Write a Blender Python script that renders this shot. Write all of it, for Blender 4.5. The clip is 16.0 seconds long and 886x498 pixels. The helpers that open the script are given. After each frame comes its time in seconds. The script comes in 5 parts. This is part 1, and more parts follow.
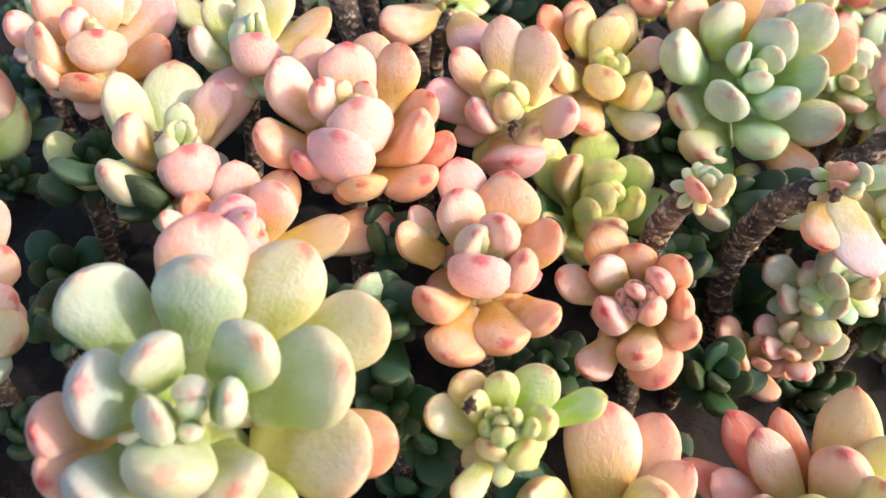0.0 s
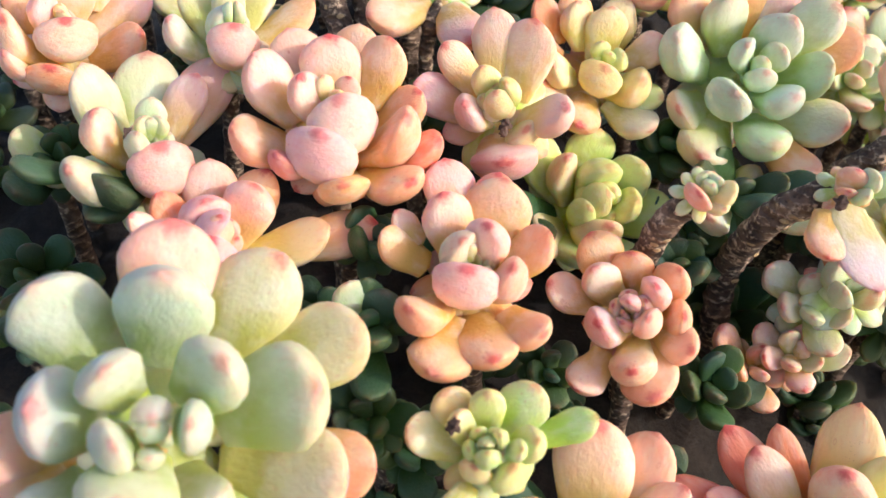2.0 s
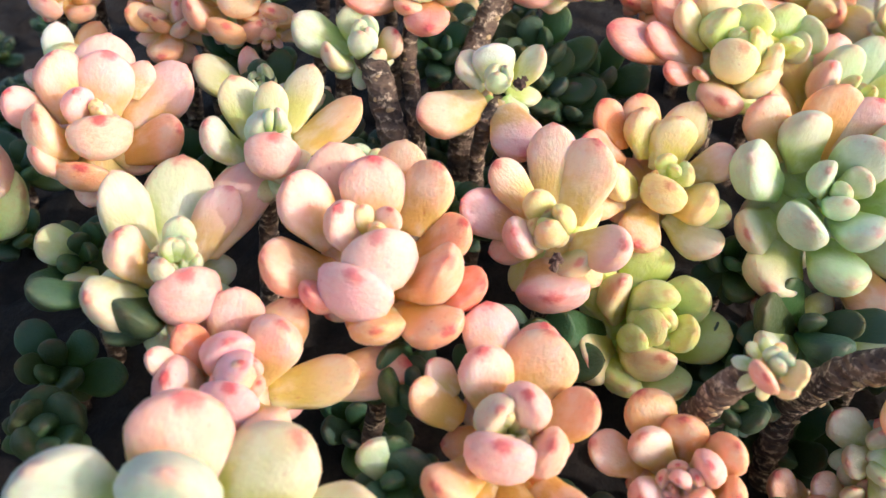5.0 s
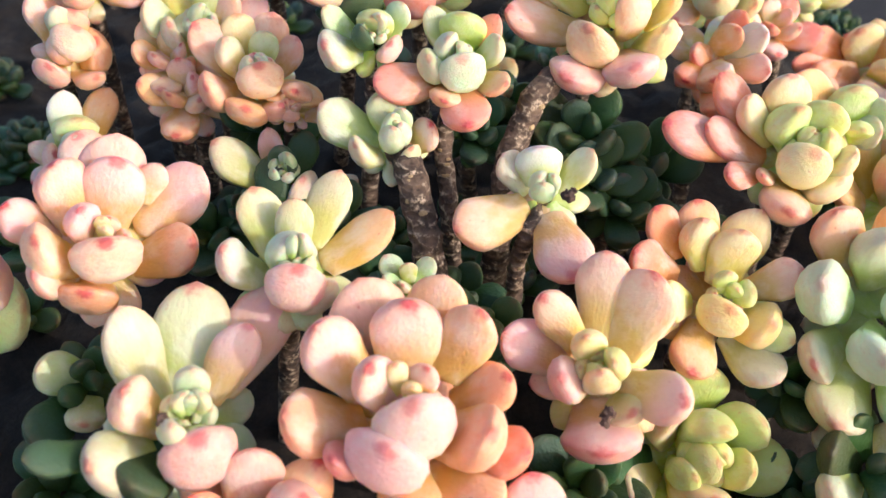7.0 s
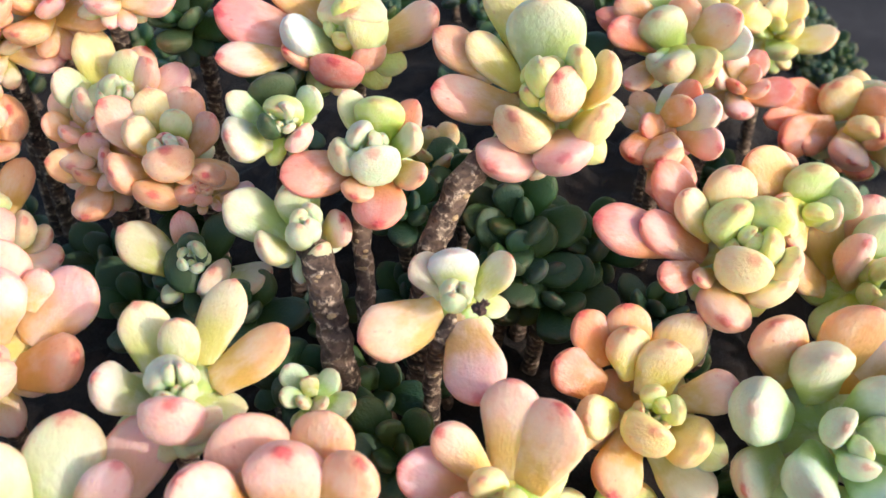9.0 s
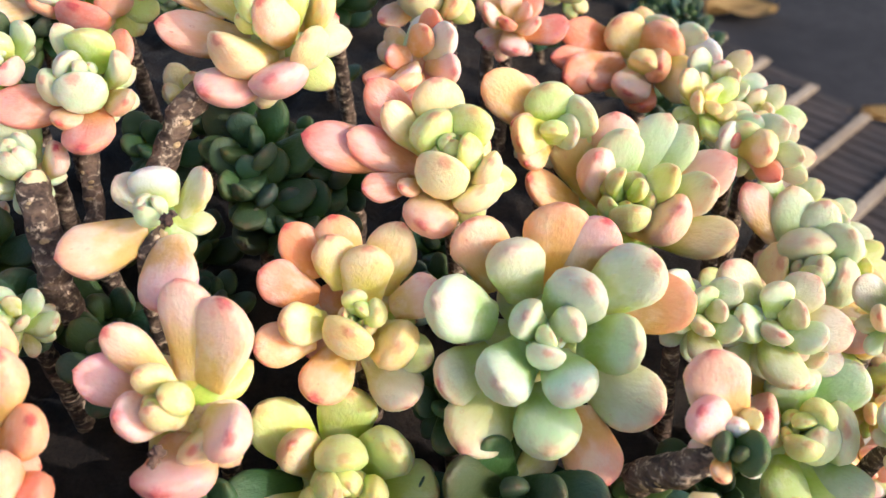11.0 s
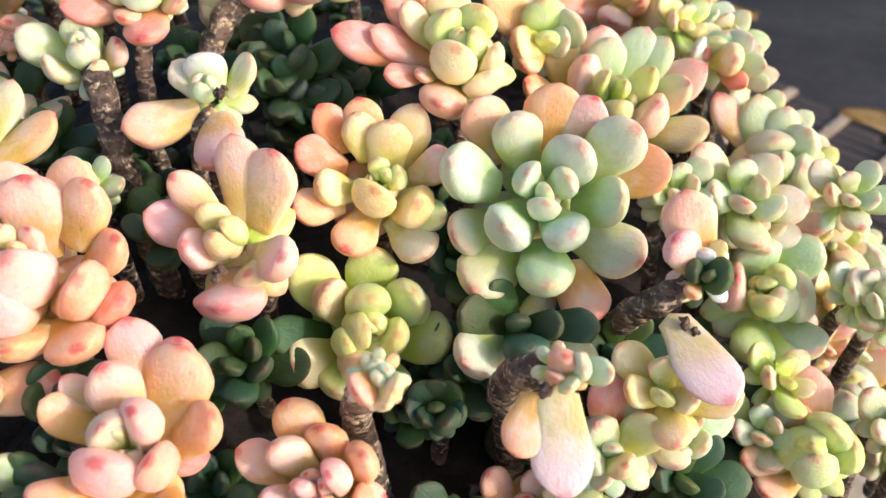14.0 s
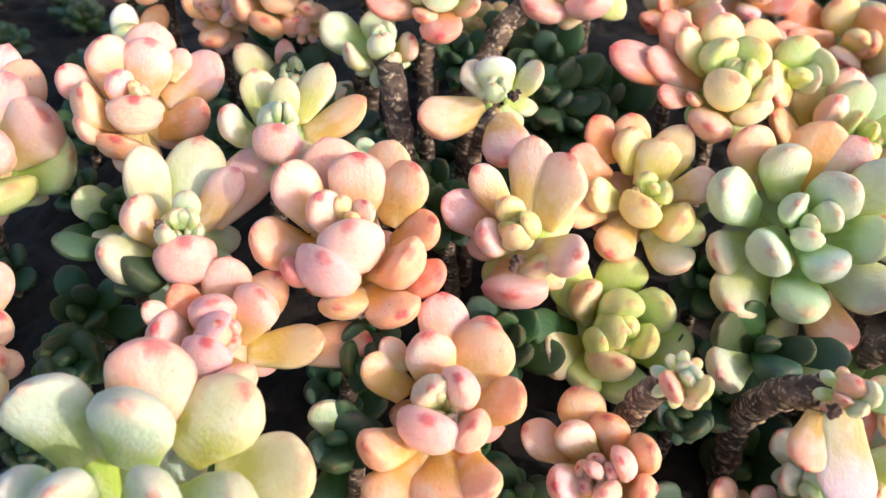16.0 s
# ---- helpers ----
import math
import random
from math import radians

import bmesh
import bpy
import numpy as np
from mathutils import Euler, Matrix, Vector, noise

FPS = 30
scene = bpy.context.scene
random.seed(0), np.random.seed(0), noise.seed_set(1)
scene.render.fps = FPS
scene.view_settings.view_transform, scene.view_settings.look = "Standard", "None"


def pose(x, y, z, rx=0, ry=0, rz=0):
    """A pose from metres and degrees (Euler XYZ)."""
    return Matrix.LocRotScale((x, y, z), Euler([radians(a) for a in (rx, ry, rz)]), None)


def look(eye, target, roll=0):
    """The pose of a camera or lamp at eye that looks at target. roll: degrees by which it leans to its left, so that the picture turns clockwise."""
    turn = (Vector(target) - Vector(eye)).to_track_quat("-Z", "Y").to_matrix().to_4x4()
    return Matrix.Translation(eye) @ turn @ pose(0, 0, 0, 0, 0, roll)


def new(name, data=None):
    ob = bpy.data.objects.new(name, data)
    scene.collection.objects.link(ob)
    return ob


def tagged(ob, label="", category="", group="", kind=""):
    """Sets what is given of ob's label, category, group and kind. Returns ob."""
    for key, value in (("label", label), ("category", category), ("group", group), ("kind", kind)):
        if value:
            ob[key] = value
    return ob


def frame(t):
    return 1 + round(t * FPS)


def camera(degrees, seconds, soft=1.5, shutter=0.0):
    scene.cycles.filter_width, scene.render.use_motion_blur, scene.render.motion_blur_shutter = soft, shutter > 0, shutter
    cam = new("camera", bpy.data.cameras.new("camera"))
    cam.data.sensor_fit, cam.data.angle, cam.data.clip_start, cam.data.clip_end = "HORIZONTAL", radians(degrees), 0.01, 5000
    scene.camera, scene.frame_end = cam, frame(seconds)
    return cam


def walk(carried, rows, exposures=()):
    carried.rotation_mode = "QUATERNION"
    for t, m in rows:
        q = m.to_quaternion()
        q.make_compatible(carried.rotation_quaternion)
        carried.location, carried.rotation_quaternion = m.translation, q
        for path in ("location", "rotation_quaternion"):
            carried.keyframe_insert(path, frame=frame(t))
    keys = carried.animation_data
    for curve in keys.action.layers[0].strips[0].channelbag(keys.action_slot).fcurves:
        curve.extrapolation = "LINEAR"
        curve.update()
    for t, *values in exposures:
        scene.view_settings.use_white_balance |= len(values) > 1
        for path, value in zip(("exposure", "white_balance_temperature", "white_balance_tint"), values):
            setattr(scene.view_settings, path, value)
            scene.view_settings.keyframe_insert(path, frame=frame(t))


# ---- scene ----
cam = camera(54.99, 16.0)
cam.data.dof.use_dof = True
cam.data.dof.focus_distance = 0.22
cam.data.dof.aperture_fstop = 18.0
PATH = [
    (0.0, -0.00184, 0.00339, 1.19793, 54.719, -0.497, -0.221),
    (0.5, 0.00032, -0.00424, 1.19412, 54.710, -0.615, -0.259),
    (1.0, 0.00001, -0.00059, 1.18969, 53.947, -0.800, -0.553),
    (1.5, 0.00134, 0.00688, 1.19198, 53.802, -1.035, -0.773),
    (2.0, 0.00042, 0.01480, 1.19574, 53.735, -1.190, -0.131),
    (2.5, -0.00241, 0.02614, 1.20195, 53.539, -1.500, 0.635),
    (3.0, 0.00231, 0.03117, 1.20782, 53.105, -1.501, 1.153),
    (5.5, -0.00099, 0.05376, 1.22010, 52.621, -2.350, 5.381),
    (6.0, -0.00302, 0.06233, 1.22715, 52.265, -2.347, 5.708),
    (6.5, -0.00556, 0.07415, 1.22609, 51.781, -2.471, 6.017),
    (7.0, -0.00976, 0.08530, 1.23203, 50.678, -2.779, 6.218),
    (7.5, -0.01257, 0.10236, 1.24039, 49.688, -3.023, 6.701),
    (8.0, -0.01137, 0.11902, 1.24886, 49.248, -3.548, 7.311),
    (10.5, 0.07137, 0.11955, 1.24094, 48.592, 0.663, 7.699),
    (11.0, 0.08470, 0.10765, 1.23398, 50.044, -0.146, 5.732),
    (11.5, 0.09429, 0.10017, 1.23069, 50.236, -0.085, 5.211),
    (12.0, 0.10471, 0.09321, 1.22913, 50.043, -0.125, 4.620),
    (12.5, 0.11296, 0.08431, 1.22891, 50.066, -0.294, 4.005),
    (13.0, 0.11027, 0.07301, 1.22593, 50.589, -1.095, 2.927),
    (13.5, 0.10009, 0.06542, 1.22299, 50.809, -0.542, 3.664),
    (14.0, 0.08250, 0.05753, 1.22504, 51.049, -0.481, 4.821),
    (14.5, 0.06091, 0.05163, 1.22613, 51.419, -1.044, 6.610),
    (15.0, 0.04572, 0.04954, 1.23003, 51.701, -1.862, 7.634),
    (15.5, 0.03073, 0.03988, 1.23488, 51.407, -3.674, 9.268),
    (16.0, 0.03076, 0.03629, 1.23218, 51.115, -3.054, 13.028),
]
walk(cam, [(t, pose(x, y, z, rx, ry, rz)) for t, x, y, z, rx, ry, rz in PATH])

# ---- light ----
SUN = Vector((0.85, -0.28, 0.43)).normalized()
world = bpy.data.worlds.new("sky")
scene.world = world
world.use_nodes = True
wn = world.node_tree
sky = wn.nodes.new("ShaderNodeTexSky")
sky.sky_type, sky.sun_disc = "NISHITA", False
sky.sun_elevation = math.asin(SUN.z)
sky.sun_rotation = math.atan2(SUN.x, SUN.y)
sky.air_density, sky.dust_density, sky.ozone_density = 0.8, 2.0, 1.0
bg = wn.nodes["Background"]
bg.inputs["Strength"].default_value = 0.34
wn.links.new(sky.outputs["Color"], bg.inputs["Color"])
sun = new("sun", bpy.data.lights.new("sun", "SUN"))
sun.data.energy, sun.data.angle, sun.data.color = 2.85, radians(0.6), (1.0, 0.95, 0.95)
sun.matrix_world = look(SUN * 5, (0, 0, 0))
scene.view_settings.exposure = -0.25


# ---- materials ----
def srgb(r, g, b):
    return tuple(((c / 255 + 0.055) / 1.055) ** 2.4 if c > 10 else c / 255 / 12.92 for c in (r, g, b))


class Nodes:
    """A small builder for node materials."""

    def __init__(self, name, roughness=0.6):
        self.mat = bpy.data.materials.new(name)
        self.mat.use_nodes = True
        self.tree = self.mat.node_tree
        self.shader = self.tree.nodes["Principled BSDF"]
        self.shader.inputs["Roughness"].default_value = roughness

    def add(self, kind, ins=None, operation="", clamp=False, smooth=False, blend=""):
        n = self.tree.nodes.new(kind)
        if operation:
            n.operation = operation
        if clamp:
            n.use_clamp = True
        if smooth:
            n.interpolation_type = "SMOOTHSTEP"
        if blend:
            n.data_type, n.blend_type = "RGBA", blend
        for key, value in (ins or {}).items():
            if isinstance(value, bpy.types.NodeSocket):
                self.tree.links.new(value, n.inputs[key])
            else:
                n.inputs[key].default_value = value
        return n

    def put(self, socket, name):
        self.tree.links.new(socket, self.shader.inputs[name])

    def math(self, op, a, b=0.0, clamp=False):
        return self.add("ShaderNodeMath", {0: a, 1: b}, operation=op, clamp=clamp).outputs[0]

    def ramp(self, value, low, high, to_low=0.0, to_high=1.0):
        return self.add("ShaderNodeMapRange", {"Value": value, "From Min": low, "From Max": high, "To Min": to_low, "To Max": to_high}, smooth=True).outputs[0]

    def mix(self, fac, a, b, blend="MIX"):
        n = self.add("ShaderNodeMix", blend=blend)
        for key, value in ((0, fac), (6, a), (7, b)):
            if isinstance(value, bpy.types.NodeSocket):
                self.tree.links.new(value, n.inputs[key])
            else:
                n.inputs[key].default_value = value if key == 0 else (*value, 1.0)[:4]
        return n.outputs[2]

    def noise(self, vector, scale, detail=3.0, rough=0.55):
        return self.add("ShaderNodeTexNoise", {"Vector": vector, "Scale": scale, "Detail": detail, "Roughness": rough}).outputs[0]

    def bump(self, height, distance, strength=1.0):
        b = self.add("ShaderNodeBump", {"Height": height, "Distance": distance, "Strength": strength})
        self.put(b.outputs[0], "Normal")


def leaf_material():
    """Fleshy leaf: body colour per leaf, greener foot, blushed margin and tip, red point, freckles and a waxy bloom."""
    m = Nodes("fleshy_leaf", 0.46)
    info = m.add("ShaderNodeObjectInfo")
    place = m.add("ShaderNodeTexCoord").outputs["Object"]
    shift = m.add("ShaderNodeVectorMath", {0: place}, operation="ADD")
    offs = m.add("ShaderNodeVectorMath", {0: (17.0, 31.0, 23.0), "Scale": info.outputs["Random"]}, operation="SCALE")
    m.tree.links.new(offs.outputs[0], shift.inputs[1])
    at = shift.outputs[0]
    split = m.add("ShaderNodeSeparateXYZ", {0: place})
    across, along = split.outputs[0], split.outputs[1]
    broad, fine = m.noise(at, 2.2, 3.0), m.noise(at, 16.0, 4.0)
    ragged = m.math("MULTIPLY", m.math("SUBTRACT", m.noise(at, 8.0, 4.0, 0.7), 0.5), 0.5)
    wobbly = m.math("ADD", along, m.math("MULTIPLY", m.math("SUBTRACT", broad, 0.5), 0.3))
    body, red = info.outputs["Color"], info.outputs["Alpha"]
    foot = m.mix(1.0, body, (0.8, 0.86, 0.42), "MULTIPLY")
    col = m.mix(m.ramp(wobbly, 0.76, 0.3), body, foot)
    pale = m.mix(0.55, body, srgb(244, 242, 226))
    col = m.mix(m.math("MULTIPLY", m.ramp(broad, 0.42, 0.72, 0.0, 0.6), m.ramp(red, 0.1, 0.35)), col, pale)
    rim = m.math("MULTIPLY", m.math("MULTIPLY", across, across), 0.9)
    blush = m.ramp(m.math("ADD", m.math("ADD", along, rim), ragged), 0.78, 1.08)
    warm = m.mix(0.6, body, srgb(236, 120, 96))
    col = m.mix(m.math("MULTIPLY", blush, m.math("MULTIPLY", red, 0.7)), col, warm)
    away = m.add("ShaderNodeVectorMath", {0: place, 1: (0.0, 1.0, 0.12)}, operation="DISTANCE").outputs["Value"]
    away = m.math("ADD", away, m.math("MULTIPLY", ragged, 0.6))
    tip = m.math("MULTIPLY", m.ramp(away, 0.2, 0.06), red)
    col = m.mix(m.math("MULTIPLY", tip, 0.9, True), col, srgb(205, 62, 72))
    cells = m.add("ShaderNodeTexVoronoi", {"Vector": at, "Scale": 6.5, "Randomness": 1.0})
    few = m.math("GREATER_THAN", m.add("ShaderNodeSeparateColor", {0: cells.outputs["Color"]}).outputs[0], 0.7)
    dots = m.math("MULTIPLY", m.math("MULTIPLY", m.ramp(cells.outputs["Distance"], 0.2, 0.04), few), m.ramp(along, 0.55, 0.8))
    col = m.mix(m.math("MULTIPLY", dots, m.math("MULTIPLY", red, 0.6)), col, srgb(204, 88, 88))
    grain = m.add("ShaderNodeTexVoronoi", {"Vector": at, "Scale": 30.0, "Randomness": 1.0})
    specks = m.math("MULTIPLY", m.ramp(grain.outputs["Distance"], 0.17, 0.06), m.ramp(m.noise(at, 3.0, 2.0), 0.52, 0.66))
    col = m.mix(m.math("MULTIPLY", specks, 0.6), col, srgb(150, 110, 85))
    marks = m.add("ShaderNodeTexVoronoi", {"Vector": at, "Scale": 5.2, "Randomness": 1.0})
    some = m.math("GREATER_THAN", m.add("ShaderNodeSeparateColor", {0: marks.outputs["Color"]}).outputs[1], 0.66)
    ring = m.ramp(m.math("ABSOLUTE", m.math("SUBTRACT", marks.outputs["Distance"], 0.12)), 0.045, 0.015)
    col = m.mix(m.math("MULTIPLY", m.math("MULTIPLY", ring, some), m.math("MULTIPLY", red, 0.4)), col, srgb(206, 118, 108))
    mottle = m.noise(at, 11.0, 5.0, 0.7)
    col = m.mix(m.ramp(mottle, 0.48, 0.78, 0.0, 0.3), col, m.mix(1.0, col, (0.9, 0.72, 0.66), "MULTIPLY"))
    m.put(col, "Base Color")
    m.put(m.ramp(fine, 0.3, 0.7, 0.44, 0.62), "Roughness")
    s = m.shader.inputs
    s["Subsurface Weight"].default_value = 0.5
    s["Subsurface Radius"].default_value = (1.0, 0.6, 0.18)
    s["Subsurface Scale"].default_value = 0.004
    s["Specular IOR Level"].default_value = 0.4
    m.bump(m.math("ADD", fine, m.math("MULTIPLY", broad, 1.5)), 0.0008, 0.4)
    return m.mat


def plain_material(name, dark, light, scale, rough, depth, streak=(1, 1, 1)):
    """Two-tone noisy surface in world metres."""
    m = Nodes(name, rough)
    place = m.add("ShaderNodeTexCoord").outputs["Object"]
    at = m.add("ShaderNodeMapping", {"Vector": place, "Scale": streak}).outputs[0]
    broad, fine = m.noise(at, scale, 4.0), m.noise(at, scale * 9, 6.0, 0.7)
    col = m.mix(m.ramp(broad, 0.3, 0.7), srgb(*dark), srgb(*light))
    col = m.mix(m.ramp(fine, 0.35, 0.75, 0.0, 0.55), col, tuple(c * 0.55 for c in srgb(*dark)))
    m.put(col, "Base Color")
    m.bump(m.math("ADD", broad, m.math("MULTIPLY", fine, 0.5)), depth)
    return m.mat



def bark_material():
    """Dark scaly bark with tan flecks."""
    m = Nodes("woody_stem", 0.85)
    place = m.add("ShaderNodeTexCoord").outputs["Object"]
    broad, fine = m.noise(place, 130, 4.0, 0.65), m.noise(place, 700, 5.0, 0.7)
    flakes = m.add("ShaderNodeTexVoronoi", {"Vector": m.add("ShaderNodeMapping", {"Vector": place, "Scale": (1, 1, 2.2)}).outputs[0], "Scale": 260.0}).outputs["Distance"]
    col = m.mix(m.ramp(broad, 0.35, 0.7), srgb(62, 48, 41), srgb(136, 110, 90))
    col = m.mix(m.math("MULTIPLY", m.ramp(flakes, 0.45, 0.75), m.ramp(fine, 0.45, 0.6)), col, srgb(216, 190, 160))
    col = m.mix(m.ramp(flakes, 0.2, 0.05, 0.0, 0.6), col, srgb(40, 30, 26))
    m.put(col, "Base Color")
    m.bump(m.math("ADD", flakes, m.math("MULTIPLY", fine, 0.6)), 0.0016)
    return m.mat


LEAF = leaf_material()
STEM = bark_material()
SCAR = plain_material("leaf_scar", (170, 140, 100), (214, 184, 138), 300, 0.8, 0.0005)
HUSK = plain_material("dead_husk", (70, 52, 46), (140, 108, 90), 200, 0.9, 0.001)
SOIL = plain_material("dark_soil", (30, 24, 20), (62, 50, 40), 90, 0.95, 0.004)
CLAY = plain_material("planter_wall", (92, 82, 74), (128, 116, 104), 12, 0.9, 0.002)
EARTH = plain_material("dark_ground", (30, 27, 28), (56, 52, 52), 3, 0.95, 0.006)
BOARD = plain_material("dark_board", (52, 44, 40), (88, 74, 66), 5, 0.8, 0.002, (6, 1, 1))
STRIP = plain_material("pale_strip", (164, 142, 118), (196, 174, 148), 8, 0.85, 0.002)
SLAB = plain_material("sandstone", (172, 150, 122), (214, 194, 164), 4, 0.9, 0.003)
RUST = plain_material("fallen_petal", (184, 122, 92), (206, 152, 120), 20, 0.8, 0.001)
FALLEN = plain_material("dry_leaf", (190, 150, 90), (226, 190, 126), 14, 0.7, 0.002)


# ---- shapes ----
def mesh_of(name, bm, material, smooth=True):
    me = bpy.data.meshes.new(name)
    bm.to_mesh(me)
    bm.free()
    for p in me.polygons:
        p.use_smooth = smooth
    me.materials.append(material)
    return me


def part(name, bm, material, parent, label="", smooth=True):
    ob = new(name, mesh_of(name, bm, material, smooth) if isinstance(bm, bmesh.types.BMesh) else bm)
    ob.parent = parent
    return tagged(ob, label)


def leaf_mesh(seed, fullest=0.62, sag=0.4, foot=0.45, rings=16, around=16):
    """A plump leaf of unit width, length and thickness: blunt tip at y = 1 curling up, narrower foot at the origin."""
    rng = random.Random(seed)
    bm = bmesh.new()
    lean, blunt = rng.uniform(-0.06, 0.06), rng.uniform(1.6, 1.9)

    def swell(s, f, full, power):
        if s < full:
            u = s / full
            return f + (1 - f) * (u * u * (3 - 2 * u)) ** 0.85
        return max(1 - ((s - full) / (1 - full)) ** power, 0.0) ** (1 / power)

    start = bm.verts.new((0, -0.02, 0))
    loops = []
    for i in range(1, rings):
        s = i / rings
        s = s if s < 0.5 else 1 - 2 * (1 - s) ** 2
        wide = swell(s, foot, fullest, blunt) * 0.5
        thick = swell(s, foot * 0.9, fullest - 0.04, 2.0) * 0.5
        mid = sag * (1.3 * s * s - s)
        ring = []
        for k in range(around):
            a = 2 * math.pi * k / around
            c, z = math.cos(a), math.sin(a)
            x = wide * math.copysign(abs(c) ** 0.92, c)
            up = thick * (0.6 if z > 0 else 1.25) * math.copysign(abs(z) ** 0.95, z)
            n = 0.034 * (1 - s ** 6) * noise.noise(Vector((x * 2.5, s * 3, up * 2.5 + seed * 7.3)))
            ring.append(bm.verts.new((x + lean * s * s + n, s, mid + up + n)))
        loops.append(ring)
    tip = bm.verts.new((lean, 1.014, sag * 0.3 + 0.04))
    for k in range(around):
        j = (k + 1) % around
        bm.faces.new((start, loops[0][j], loops[0][k]))
        bm.faces.new((tip, loops[-1][k], loops[-1][j]))
        for a, b in zip(loops, loops[1:]):
            bm.faces.new((a[k], a[j], b[j], b[k]))
    bmesh.ops.recalc_face_normals(bm, faces=bm.faces)
    return mesh_of("leaf", bm, LEAF)


LEAVES = [leaf_mesh(i, 0.6 + 0.03 * (i % 4), 0.25 + 0.2 * (i % 3), 0.58 + 0.06 * (i % 3)) for i in range(12)]
# G is green darkened to carry the shade between and below the crowns.
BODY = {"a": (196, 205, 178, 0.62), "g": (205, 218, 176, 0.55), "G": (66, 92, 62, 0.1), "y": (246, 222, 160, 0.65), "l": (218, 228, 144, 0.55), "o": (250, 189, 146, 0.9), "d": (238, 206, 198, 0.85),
        "q": (246, 192, 172, 0.98), "p": (250, 201, 180, 0.98), "r": (244, 158, 132, 0.95), "w": (226, 231, 216, 0.4), "k": (218, 211, 170, 0.75)}


def tube(points, radii, sides=12, rough=0.0, seed=0):
    """A bent tapering stem with ringed bark along a line of points."""
    bm = bmesh.new()
    pts = [Vector(p) for p in points]
    fine, r = [], []
    for a in range(len(pts) - 1):
        p0, p1, p2, p3 = pts[max(a - 1, 0)], pts[a], pts[a + 1], pts[min(a + 2, len(pts) - 1)]
        steps = max(4, int((p2 - p1).length / 0.0022))
        for i in range(steps):
            u = i / steps
            fine.append(0.5 * (2 * p1 + (p2 - p0) * u + (2 * p0 - 5 * p1 + 4 * p2 - p3) * u * u + (3 * p1 - p0 - 3 * p2 + p3) * u ** 3))
            r.append(radii[a] * (1 - u) + radii[a + 1] * u)
    fine.append(pts[-1])
    r.append(radii[-1])
    side = Vector((1, 0.13, 0.21))
    loops = []
    for i, p in enumerate(fine):
        d = (fine[min(i + 1, len(fine) - 1)] - fine[max(i - 1, 0)]).normalized()
        side = (side - side.dot(d) * d).normalized()
        up = d.cross(side)
        ring = []
        for k in range(sides):
            a = 2 * math.pi * k / sides
            q = p + (side * math.cos(a) + up * math.sin(a)) * r[i]
            n = noise.noise(Vector((math.cos(a) * 2, math.sin(a) * 2, i * 0.55 + seed))) + 0.5 * math.sin(i * 1.9 + 2 * math.cos(a + seed))
            ring.append(bm.verts.new(q + (q - p) * rough * n))
        loops.append(ring)
    for a, b in zip(loops, loops[1:]):
        for k in range(sides):
            j = (k + 1) % sides
            bm.faces.new((a[k], a[j], b[j], b[k]))
    bm.faces.new(loops[0][::-1])
    bm.faces.new(loops[-1])
    bmesh.ops.recalc_face_normals(bm, faces=bm.faces)
    return bm


QUAD = (0.9911, -0.2813, 0.6873, -1.0479, -0.8600, 0.6004)
BED = (-0.34, 0.185, 0.1, 0.62)


def soil_height(x, y):
    """The soil mound, about 8 cm below the crowns, falling away at the rim."""
    x, y = min(max(x, -0.2), 0.17), min(max(y, 0.1), 0.43)
    a, b, c, d, e, f = QUAD
    return a + b * x + c * y + d * x * x + e * y * y + f * x * y - 0.07


def set_leaf(root, back, foot, tip, up, width, thick, tint, rng):
    """One leaf from foot to tip, its face turned to up."""
    d = tip - foot
    length = d.length
    d = d / length
    n = (up - up.dot(d) * d).normalized()
    m = Matrix((d.cross(n), d, n)).transposed().to_4x4()
    m.translation = foot
    m = m @ Matrix.Rotation(rng.uniform(-0.12, 0.12), 4, "Y") @ Matrix.Diagonal((width * 1.02, length, thick, 1))
    leaf = new("leaf", LEAVES[rng.randrange(len(LEAVES))])
    leaf.parent = root
    leaf.matrix_basis = back @ m
    r_, g_, b_, red = BODY[tint]
    j = rng.uniform(-7, 7)
    leaf.color = (*srgb(min(r_ + j, 250), min(g_ + rng.uniform(-7, 7), 250), b_ + rng.uniform(-10, 10) - j), red * rng.uniform(0.6, 1.0))
    return leaf


def husk_mesh(size, seed):
    """A crumpled dead scrap."""
    bm = bmesh.new()
    bmesh.ops.create_icosphere(bm, subdivisions=3, radius=size)
    for v in bm.verts:
        k = noise.noise(v.co / size * 1.7 + Vector((seed, 0, 0))) + 0.7 * abs(noise.noise(v.co / size * 4 + Vector((0, seed, 0))))
        v.co *= 0.75 + 0.75 * k
    return bm


